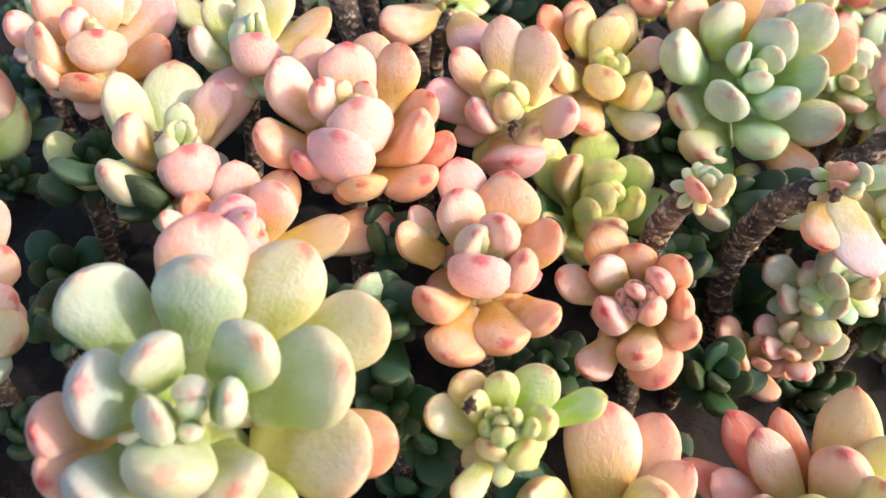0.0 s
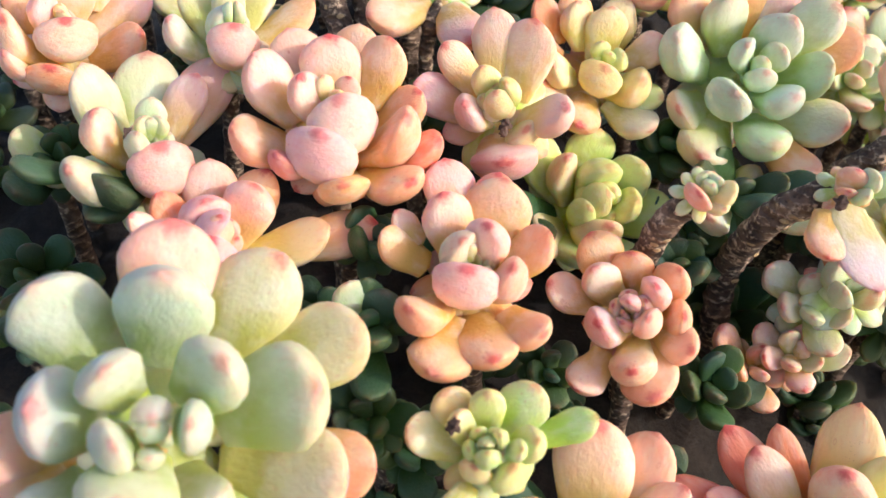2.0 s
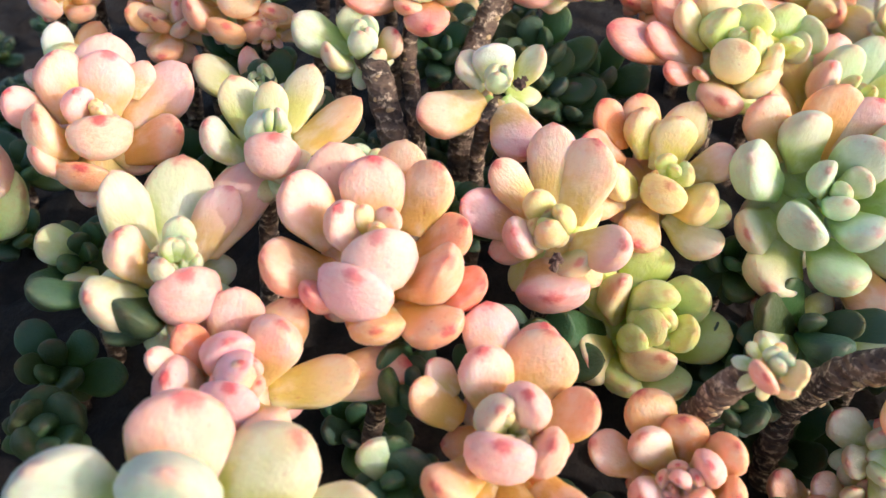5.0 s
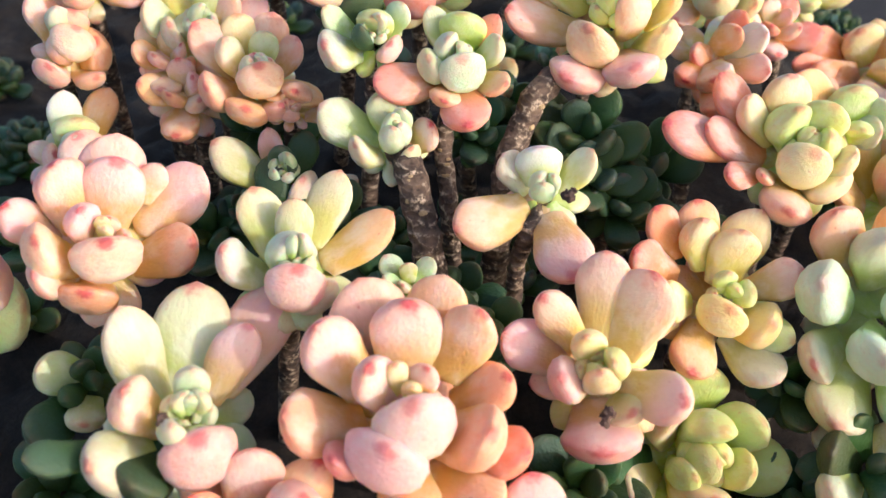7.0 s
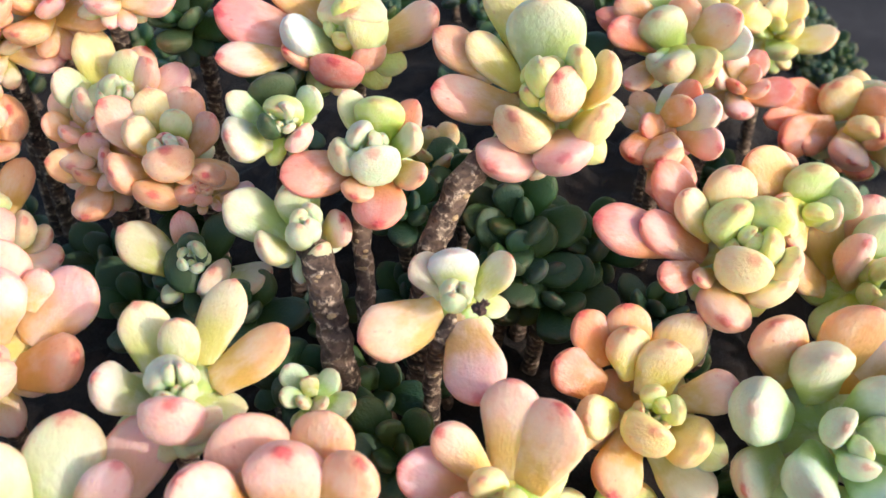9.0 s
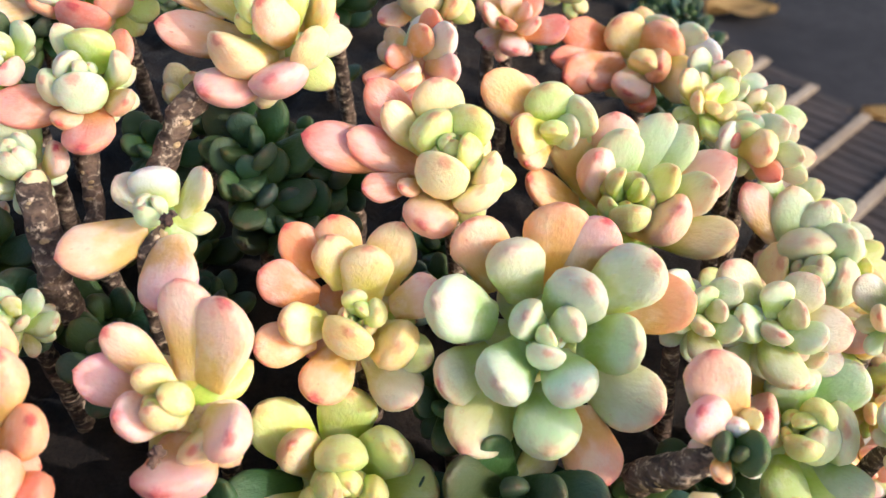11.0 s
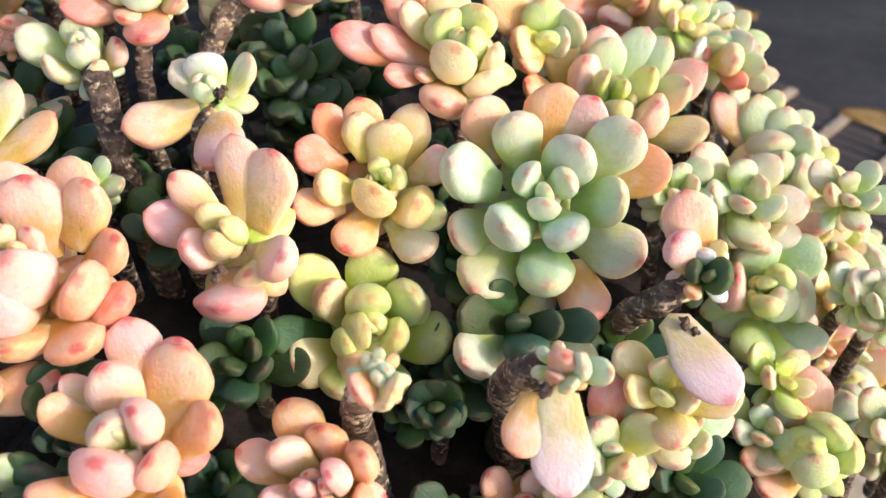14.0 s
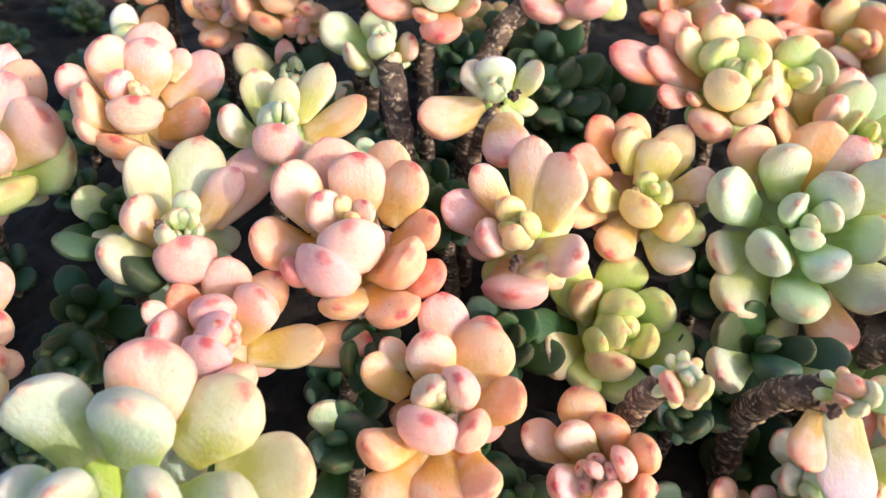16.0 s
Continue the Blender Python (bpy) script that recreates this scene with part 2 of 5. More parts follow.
def rosette(label, centre, axis, outer, inner=(), stem=None, girth=2.6, under=True, extra=(), husks=(), category="succulent", group="succulent rosettes"):
    """One rosette: leaves as (azimuth, rise, length, width, lift, out, side, tint), in mm, round its axis, on a stem down to the soil."""
    c, a = Vector(centre), Vector(axis).normalized()
    e1 = (Vector((1, 0, 0)) - a.x * a).normalized()
    e2 = a.cross(e1)
    rng = random.Random(round(c.x * 7919 + c.y * 104729, 3))
    ground = soil_height(c.x, c.y)
    root = tagged(new("succulent_rosette"), label, category, group)
    root.location = (c.x, c.y, ground)
    back = Matrix.Translation(-root.location)
    leaves = list(outer) + list(inner)
    span = sorted(l[2] for l in leaves)[-3]
    pts = [c - a * span * 0.0003] + ([Vector(p) for p in stem] if stem else [c - a * 0.016 + Vector((0, 0, -0.008))])
    last = pts[-1]
    low = Vector((last.x + rng.uniform(-0.006, 0.006), last.y + 0.004, min(soil_height(last.x, last.y) - 0.01, last.z - 0.02)))
    pts.append(low)
    g = girth / 1000
    bm = tube(pts, [g * 0.8] + [g] * (len(pts) - 2) + [g * 1.1], sides=16 if stem else 10, rough=0.16 if stem else 0.1, seed=rng.random() * 50)
    bm.transform(back)
    part("stem", bm, STEM, root, "brown woody stem with ring scars")
    if stem:
        for i in range(9):
            k = rng.randrange(len(pts) - 2) + 1
            q = pts[k].lerp(pts[k + 1], rng.random())
            out = Vector((rng.uniform(-0.6, 0.9), -1, rng.uniform(-0.2, 0.5)))
            run = (pts[k + 1] - pts[k]).normalized()
            out = (out - out.dot(run) * run).normalized()
            bm = bmesh.new()
            bmesh.ops.create_uvsphere(bm, u_segments=10, v_segments=6, radius=1, matrix=back @ look(q + out * g * 0.97, q) @ Matrix.Diagonal((g * 0.3, g * 0.2, g * 0.12, 1)))
            part("leaf_scar", bm, SCAR, root, "pale oval leaf scar")
    skirt = [(360 * i / 8 + rng.uniform(-15, 15), rng.uniform(-35, -15), span * rng.uniform(0.6, 0.75), span * 0.42, -1, 2, 0, rng.choice(leaves)[7]) for i in range(8)] if under else []
    for i, (az, rise, length, width, lift, out, side, tint) in enumerate(leaves + skirt):
        u, v = radians(az), radians(rise)
        away = e1 * math.cos(u) + e2 * math.sin(u)
        d = away * math.cos(v) + a * math.sin(v)
        w = width / 1000
        foot = c + (a * lift + away * out + a.cross(away) * side) / 1000
        set_leaf(root, back, foot, foot + d * length / 1000, a * math.cos(v) - away * math.sin(v), w, w * rng.uniform(0.58, 0.68) * (1.0 if i < len(outer) else 1.22), tint, rng)
    for fx, fy, fz, tx, ty, tz, width, tint in extra:
        foot, tip = Vector((fx, fy, fz)), Vector((tx, ty, tz))
        w = width / 1000
        set_leaf(root, back, foot, tip, Vector((0.1, -0.5, 0.85)), w, w * (0.3 if tint == "d" else 0.6), tint, rng)
    for x, y, z, size in husks:
        bm = husk_mesh(size / 1000 * 0.6, rng.random() * 9)
        bm.transform(back @ Matrix.Translation((x, y, z)))
        part("husk", bm, HUSK, root, "shrivelled brown leaf remains")
    return root


def heart(reach, turn, start, tint, core, whorl=5):
    """The close inner whorl and the three upright leaves at the growing point; reach in mm."""
    made = [((72 * i + turn) % 360, 58, reach * 0.377, reach * 0.285, reach * 0.2, reach * 0.06, 0, tint) for i in range(whorl)]
    return made + [((125 * i + start) % 360, 74 - 3 * i, reach * (0.26 + 0.02 * i), reach * 0.168, reach * 0.22, reach * 0.025, 0, core) for i in range(3)]


def spiral(count, reach, tint, rng, low=12, high=62):
    """Leaves of a plain rosette in a golden-angle spiral, outermost first."""
    made = []
    for i in range(count):
        f = i / count
        made.append(((i * 137.5) % 360, low + (high - low) * f ** 0.8 + rng.uniform(-5, 5), reach * (1 - 0.6 * f) * rng.uniform(0.9, 1.1),
                     reach * (0.66 - 0.3 * f), reach * 0.34 * f, reach * 0.14 * (1 - f), 0, tint))
    return made


# ---- ground and planter ----
GROUND = -0.056

def slab(name, x0, x1, y0, y1, z0, z1, material, bevel=0.004):
    bm = bmesh.new()
    bmesh.ops.create_cube(bm, size=1, matrix=Matrix.LocRotScale(((x0 + x1) / 2, (y0 + y1) / 2, (z0 + z1) / 2), None, (x1 - x0, y1 - y0, z1 - z0)))
    if bevel:
        bmesh.ops.bevel(bm, geom=bm.edges[:], offset=bevel, segments=2, affect="EDGES")
    return mesh_of(name, bm, material, False)


bm = bmesh.new()
bmesh.ops.create_grid(bm, x_segments=60, y_segments=60, size=400)
for v in bm.verts:
    v.co.z = GROUND
    v.co.x, v.co.y = math.copysign(abs(v.co.x / 400) ** 3 * 400, v.co.x), math.copysign(abs(v.co.y / 400) ** 3 * 400, v.co.y)
tagged(new("ground", mesh_of("ground", bm, EARTH)), "dark shaded earth around the planter", "ground", kind="structure")

bm = bmesh.new()
x0, x1, y0, y1 = BED
NX, NY = 90, 70
grid = [[bm.verts.new((x0 + (x1 - x0) * i / NX, y0 + (y1 - y0) * j / NY, 0)) for i in range(NX + 1)] for j in range(NY + 1)]
for row in grid:
    for v in row:
        v.co.z = soil_height(v.co.x, v.co.y) + 0.007 * noise.noise(v.co * 60) + 0.004 * noise.noise(v.co * 170)
for j in range(NY):
    for i in range(NX):
        bm.faces.new((grid[j][i], grid[j][i + 1], grid[j + 1][i + 1], grid[j + 1][i]))
tagged(new("soil", mesh_of("soil", bm, SOIL)), "dark crumbly soil under the succulents", "soil", kind="structure")
low = min(soil_height(x, y) for x in (x0, 0, x1) for y in (y0, 0.3, y1)) - 0.02
planter = tagged(new("planter"), "plain stone planter holding the succulents", "planter")
part("body", slab("planter_body", x0, x1, y0, y1, GROUND, low, CLAY, 0.01), CLAY, planter)

# ---- deck and paving beyond the planter ----
DECK = Matrix.Translation((0, 0, GROUND)) @ Matrix.Rotation(math.atan2(0.766, 0.643), 4, "Z")


def laid(ob):
    ob.matrix_basis = DECK
    return ob


deck = laid(tagged(new("slatted_deck"), "dark weathered slatted deck with pale cross strips", "deck"))
rng = random.Random(11)
u = 1.0
while u < 2.66:
    w = 0.046
    board = part("board", slab("board", u, u + w - 0.002, max(0.334, 0.47 + (u - 2.36) / 0.28), 1.9, 0.02, 0.042 + rng.uniform(-0.002, 0.002), BOARD, 0.003), BOARD, deck)
    u += w
# Pale raised strips across the boards.
for i in range(8):
    v = 0.47 + 0.183 * i
    part("batten", slab("batten", 1.0, 2.38 + 0.05 * i, v - 0.015, v + 0.015, 0.044, 0.056, STRIP, 0.003), STRIP, deck, "pale strip across the boards")
laid(tagged(new("paving_slab", slab("paving_slab", 0.2, 3.4, -2.0, 0.32, -0.02, 0.05, SLAB, 0.008)), "pale sandy stone paving with rusty stains", "paving"))


def fallen(name, x, y, z, length, width, turn, material, label, category, rise=1.0):
    """A curled dry leaf lying on the ground."""
    bm = bmesh.new()
    rows = []
    for i in range(13):
        s = i / 12
        half = width * (math.sin(math.pi * (0.06 + 0.88 * s)) ** 0.8) * 0.5
        rows.append([bm.verts.new(((k / 4 - 1) * half, s * length, width * rise * (0.05 + 0.16 * abs(k / 4 - 1) ** 2 + 0.08 * math.sin(5 * s + k)))) for k in range(9)])
    for a, b in zip(rows, rows[1:]):
        for k in range(8):
            bm.faces.new((a[k], a[k + 1], b[k + 1], b[k]))
    bmesh.ops.solidify(bm, geom=bm.faces[:], thickness=0.0015)
    ob = tagged(new(name, mesh_of(name, bm, material)), label, category)
    ob.matrix_basis = pose(x, y, z, 0, 0, turn)


fallen("fallen_leaf", 0.72, 3.0, GROUND + 0.01, 0.25, 0.16, -80, FALLEN, "large dry golden leaf lying on dark ground", "leaf")
fallen("fallen_leaf", 1.06, 2.32, GROUND + 0.03, 0.28, 0.1, -115, FALLEN, "long dry golden leaf lying beside the deck", "leaf")
# Thin added flakes stand in for rusty stains on the slab.
fallen("fallen_petal", 0.86, 1.42, GROUND + 0.049, 0.07, 0.05, 20, RUST, "rusty brown stain on the paving, made as a thin flake", "petal", 0.25)
fallen("fallen_petal", 0.88, 1.3, GROUND + 0.049, 0.04, 0.03, 70, RUST, "rusty brown stain on the paving, made as a thin flake", "petal", 0.25)

# ---- succulents ----
# Leaves tinted G in pale rosettes have their shade in the colour.
rosette('large pale grey-green rosette with broad pink-tipped leaves', (-0.0508, 0.1239, 1.0729), (0.280, -0.626, 0.728), [
    (133, 39, 26.0, 17.3, -3.0, 12.8, 0, 'a'), (89, 34, 28.0, 18.7, -2.4, 14.3, 0, 'p'), (57, 33, 26.0, 17.3, -0.9, 16.8, 0, 'k'), (29, 30, 24.7, 16.5, 0.8, 20.7, 0, 'k'),
    (350, 31, 20.1, 13.4, 2.8, 23.5, 0, 'o'), (344, 35, 28.5, 19.0, -3.2, 13.1, 0, 'k'), (191, 46, 20.4, 13.6, -1.3, 13.8, 0, 'q'), (210, 45, 17.1, 11.4, 1.2, 16.3, 0, 'q'),
    (279, 50, 25.0, 18.5, -5.7, 9.5, 0, 'a'), (254, 45, 20.0, 13.3, -0.9, 14.2, 0, 'p'), (305, 41, 23.5, 15.7, -2.1, 13.7, 0, 'l'), (90, 54, 25.1, 17.3, 4.5, 11.1, 0, 'a')] + [
    (173, 61, 22.8, 15.7, 4.8, 8.5, 0, 'a'), (14, 51, 28.4, 19.6, 2.6, 10.6, 0, 'a'), (227, 56, 20.2, 13.9, 8.1, 12.7, 0, 'a'), (299, 63, 20.9, 14.4, 6.1, 8.6, 0, 'a'),
    (45, 61, 19.4, 13.8, 14.5, 5.9, 0, 'a'), (134, 67, 15.9, 11.3, 16.8, 5.6, 0, 'a'), (255, 63, 22.3, 15.9, 11.6, 4.1, 0, 'a'), (210, 76, 13.4, 9.6, 18.5, 3.8, 0, 'a'),
    (2, 77, 12.9, 9.2, 18.9, 3.6, 0, 'a')], [
    (101, 82, 9.2, 6.6, 18.2, 0.7, 0, 'a'), (276, 89, 7.4, 5.3, 19.9, 0.1, 0, 'a'), (270, 69, 6.4, 4.6, 21.3, 3.2, 0, 'a')] + heart(31.8, 355, 345, 'a', 'a', 0))
rosette('plump peach-pink fleshy rosette with red-spotted tips', (-0.0227, 0.1983, 1.0936), (0.061, -0.400, 0.915), [
    (119, 31, 26.0, 17.3, -4.0, 7.1, 0, 'p'), (84, 31, 20.0, 13.3, -0.9, 12.2, 0, 'o'), (194, 37, 21.1, 14.1, -3.0, 8.3, 0, 'o'), (24, 43, 16.5, 11.0, -1.6, 9.6, 0, 'o'),
    (314, 35, 20.8, 13.8, -2.2, 9.6, 0, 'o'), (278, 44, 18.3, 12.2, -3.0, 8.0, 0, 'o'), (225, 49, 13.8, 9.2, -0.8, 9.8, 0, 'r'), (344, 36, 17.6, 11.7, -0.7, 11.6, 0, 'r')], [
    (152, 45, 20.0, 13.4, 1.7, 9.9, 0, 'p'), (98, 52, 21.9, 15.5, -1.4, 6.3, 0, 'p'), (57, 47, 18.7, 12.4, 2.3, 10.3, 0, 'o'), (342, 54, 20.9, 13.9, -0.9, 6.3, 0, 'o'),
    (255, 63, 19.5, 17.1, -1.4, 4.1, 0, 'p'), (158, 64, 17.8, 10.4, 2.7, 2.0, 0, 'p'), (289, 77, 16.4, 16.1, 2.7, 0.9, 0, 'p'), (64, 58, 9.7, 6.6, 8.7, 1.3, 0, 'p'),
    (124, 57, 8.9, 4.9, 9.5, 1.9, 0, 'y'), (77, 81, 7.5, 4.2, 9.5, 0.5, 0, 'y')] + heart(22.8, 10, 0, 'p', 'p'))
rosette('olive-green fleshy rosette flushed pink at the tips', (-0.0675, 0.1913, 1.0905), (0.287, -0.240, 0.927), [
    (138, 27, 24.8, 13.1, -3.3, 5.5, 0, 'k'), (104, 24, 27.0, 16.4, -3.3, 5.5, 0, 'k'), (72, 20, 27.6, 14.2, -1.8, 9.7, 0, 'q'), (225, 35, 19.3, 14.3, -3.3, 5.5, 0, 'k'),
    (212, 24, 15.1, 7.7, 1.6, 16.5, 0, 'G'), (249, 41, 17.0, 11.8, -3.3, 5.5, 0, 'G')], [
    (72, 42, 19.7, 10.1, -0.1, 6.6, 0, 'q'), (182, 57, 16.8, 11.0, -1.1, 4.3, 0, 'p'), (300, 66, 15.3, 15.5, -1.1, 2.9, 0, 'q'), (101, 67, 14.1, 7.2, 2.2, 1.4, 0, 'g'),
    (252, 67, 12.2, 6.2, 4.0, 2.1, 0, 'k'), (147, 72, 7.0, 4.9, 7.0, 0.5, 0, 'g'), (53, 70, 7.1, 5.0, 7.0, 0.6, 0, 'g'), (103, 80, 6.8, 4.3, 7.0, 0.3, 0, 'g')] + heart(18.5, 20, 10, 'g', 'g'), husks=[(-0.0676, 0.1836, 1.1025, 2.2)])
rosette('plump peach-pink fleshy rosette with red-spotted tips', (-0.0983, 0.2279, 1.1023), (0.339, -0.389, 0.857), [
    (101, 30, 23.4, 15.6, -3.0, 7.4, 0, 'p'), (56, 28, 21.7, 14.5, -1.5, 10.3, 0, 'p'), (15, 41, 18.9, 13.2, -3.7, 6.2, 0, 'o'), (271, 56, 14.9, 13.0, -3.7, 5.5, 0, 'o'),
    (174, 38, 15.8, 10.5, -1.0, 9.7, 0, 'p'), (73, 35, 10.7, 7.1, 2.5, 15.0, 0, 'p'), (227, 50, 15.5, 10.3, -3.1, 6.7, 0, 'p')], [
    (138, 49, 18.9, 12.6, 0.1, 7.4, 0, 'p'), (95, 51, 20.1, 13.9, -1.2, 5.9, 0, 'p'), (207, 58, 18.1, 12.1, -0.9, 4.9, 0, 'p'), (295, 74, 15.0, 15.3, 2.5, 1.0, 0, 'p'),
    (153, 70, 15.4, 8.6, 2.5, 1.3, 0, 'p'), (106, 72, 6.2, 3.4, 9.4, 1.1, 0, 'y'), (66, 84, 7.1, 3.9, 8.2, 0.2, 0, 'y')] + heart(20.6, 235, 225, 'p', 'y'))
rosette('olive-green fleshy rosette flushed pink at the tips', (-0.0530, 0.2257, 1.1052), (0.195, -0.220, 0.956), [
    (79, 25, 20.1, 10.3, -1.3, 8.9, 0, 'k'), (41, 26, 20.5, 10.5, -1.8, 7.7, 0, 'o'), (130, 33, 18.8, 11.0, -3.1, 5.1, 0, 'k'), (191, 43, 15.2, 10.4, -3.1, 5.1, 0, 'k'),
    (319, 59, 12.0, 11.3, -3.1, 4.2, 0, 'k')], [
    (102, 57, 15.5, 8.6, -1.0, 4.0, 0, 'k'), (153, 83, 13.1, 9.3, -1.0, 0.8, 0, 'g'), (286, 66, 14.2, 13.1, -1.0, 2.7, 0, 'p'), (28, 83, 8.5, 4.4, 5.5, 0.8, 0, 'g'),
    (197, 88, 7.5, 3.9, 6.5, 0.3, 0, 'g')] + heart(17.1, 190, 180, 'g', 'g'))
rosette('plump peach-pink fleshy rosette with red-spotted tips', (-0.0484, 0.1696, 1.0795), (0.259, -0.331, 0.907), [
    (192, 47, 14.9, 13.4, -3.3, 5.5, 0, 'p'), (103, 35, 19.2, 12.8, -3.3, 5.5, 0, 'p'), (149, 43, 16.0, 9.1, -3.3, 5.5, 0, 'r'), (16, 29, 21.8, 11.2, -2.8, 6.5, 0, 'y'),
    (17, 19, 23.4, 12.0, -0.0, 14.8, 0, 'o'), (68, 33, 20.2, 11.9, -3.3, 5.5, 0, 'o'), (175, 39, 13.0, 6.6, -0.4, 9.1, 0, 'p')], [
    (60, 56, 16.9, 12.7, -1.1, 4.5, 0, 'p'), (123, 70, 14.8, 11.4, -1.1, 2.3, 0, 'q'), (307, 55, 17.0, 11.5, -1.1, 4.6, 0, 'p'), (257, 74, 14.5, 12.7, -1.1, 1.8, 0, 'p'),
    (166, 89, 12.8, 8.7, 2.2, 0.1, 0, 'q'), (273, 89, 12.7, 6.5, 2.4, 0.0, 0, 'p')] + heart(18.3, 130, 120, 'q', 'q'))
rosette('plump orange-peach fleshy rosette with rounded leaves', (0.0093, 0.1653, 1.0766), (-0.045, -0.400, 0.915), [
    (101, 27, 18.7, 12.5, -0.4, 11.8, 0, 'p'), (74, 31, 15.3, 10.2, 0.2, 11.8, 0, 'r'), (69, 33, 21.4, 16.2, -3.5, 5.8, 0, 'o'), (22, 39, 15.9, 10.6, -2.0, 7.6, 0, 'o'),
    (158, 36, 14.3, 9.5, -0.3, 10.1, 0, 'o'), (311, 33, 15.6, 10.4, -0.4, 10.5, 0, 'o'), (253, 28, 21.2, 14.1, -1.8, 8.8, 0, 'o'), (281, 32, 19.5, 13.0, -2.3, 7.5, 0, 'o'),
    (141, 36, 10.0, 6.7, 2.3, 13.7, 0, 'q')], [
    (112, 53, 17.8, 11.9, -0.7, 5.6, 0, 'p'), (228, 46, 16.2, 10.8, 1.8, 8.6, 0, 'o'), (334, 63, 16.4, 10.9, -1.1, 3.5, 0, 'o'), (142, 80, 13.7, 9.8, 2.3, 0.6, 0, 'k'),
    (51, 67, 14.6, 11.0, 2.3, 1.4, 0, 'p'), (264, 67, 14.6, 14.9, 2.3, 1.4, 0, 'p'), (100, 81, 6.4, 3.6, 7.9, 0.4, 0, 'k')] + heart(19.2, 165, 155, 'k', 'k'))
rosette('compact peach-pink rosette with many short leaves', (0.0480, 0.1669, 1.0650), (-0.266, -0.545, 0.795), [
    (113, 31, 17.5, 11.7, -2.0, 6.4, 0, 'o'), (86, 46, 13.6, 10.3, -2.9, 4.9, 0, 'o'), (36, 43, 14.3, 9.7, -2.9, 4.9, 0, 'o'), (349, 51, 12.6, 9.5, -2.9, 4.9, 0, 'o'),
    (322, 39, 14.8, 9.9, -2.4, 5.5, 0, 'o'), (158, 32, 14.3, 9.5, -0.7, 8.5, 0, 'p'), (233, 29, 14.4, 9.6, -0.1, 10.0, 0, 'p'), (282, 30, 19.4, 13.6, -2.9, 4.9, 0, 'o')], [
    (129, 56, 14.1, 9.4, -0.2, 4.6, 0, 'p'), (32, 66, 12.4, 8.3, 0.1, 3.0, 0, 'p'), (269, 48, 16.1, 10.7, -0.5, 5.4, 0, 'p'), (212, 57, 13.7, 10.3, 2.0, 1.9, 0, 'p'),
    (316, 66, 12.5, 7.8, 2.0, 1.3, 0, 'p'), (69, 88, 9.0, 4.8, 4.5, 0.2, 0, 'q'), (71, 87, 5.9, 4.1, 6.2, 0.1, 0, 'p'), (63, 89, 5.9, 4.1, 6.2, 0.0, 0, 'p')] + heart(16.3, 95, 85, 'p', 'p'))
rosette('pink rosette with withered heart and yellow buds', (0.0181, 0.2191, 1.0910), (-0.155, -0.612, 0.776), [
    (91, 26, 24.3, 13.0, -3.2, 5.3, 0, 'p'), (64, 28, 22.7, 15.8, -3.2, 5.3, 0, 'p'), (164, 30, 20.8, 11.9, -3.2, 5.3, 0, 'p'), (276, 39, 16.9, 17.6, -3.2, 5.3, 0, 'q'),
    (312, 56, 12.7, 11.0, -3.2, 4.8, 0, 'k')], [
    (133, 41, 18.4, 9.4, 0.1, 6.6, 0, 'p'), (344, 43, 19.6, 12.0, -1.1, 5.3, 0, 'p'), (199, 65, 14.7, 10.8, -1.1, 2.9, 0, 'p'), (117, 63, 13.7, 7.9, 2.1, 1.5, 0, 'y'),
    (27, 75, 12.7, 7.5, 2.1, 0.8, 0, 'l'), (280, 84, 12.3, 7.7, 2.1, 0.3, 0, 'y'), (253, 89, 6.3, 5.7, 6.7, 0.0, 0, 'l')] + heart(17.5, 320, 310, 'y', 'l'), husks=[(0.0186, 0.2045, 1.0953, 2.6), (0.0181, 0.2029, 1.094, 1.8)])
rosette('yellow-green fleshy rosette with blushed leaf tips', (0.0466, 0.2286, 1.0537), (0.260, -0.611, 0.747), [
    (140, 34, 25.2, 14.5, -4.2, 7.0, 0, 'l'), (89, 40, 21.6, 14.9, -4.2, 7.0, 0, 'l'), (360, 39, 22.3, 15.2, -4.2, 7.0, 0, 'l'), (189, 35, 23.3, 12.0, -3.7, 7.8, 0, 'G'),
    (213, 40, 21.6, 14.7, -4.2, 7.0, 0, 'y'), (297, 47, 19.2, 15.0, -4.2, 7.0, 0, 'l'), (247, 48, 19.0, 11.9, -4.2, 7.0, 0, 'l'), (33, 48, 18.8, 11.0, -4.2, 7.0, 0, 'l')], [
    (142, 57, 21.3, 11.3, -1.4, 5.5, 0, 'y'), (44, 57, 21.1, 13.5, -1.4, 5.4, 0, 'l'), (267, 68, 19.1, 14.2, -1.4, 3.3, 0, 'y'), (216, 73, 17.4, 8.9, -0.3, 3.0, 0, 'l'),
    (96, 67, 17.8, 12.7, 2.8, 1.8, 0, 'l'), (349, 67, 17.8, 10.5, 2.8, 1.7, 0, 'l'), (190, 84, 16.5, 10.3, 2.8, 0.5, 0, 'l'), (52, 76, 8.7, 7.7, 8.9, 0.5, 0, 'l'),
    (96, 89, 8.4, 6.3, 8.9, 0.0, 0, 'l')] + heart(23.4, 90, 80, 'l', 'l'))
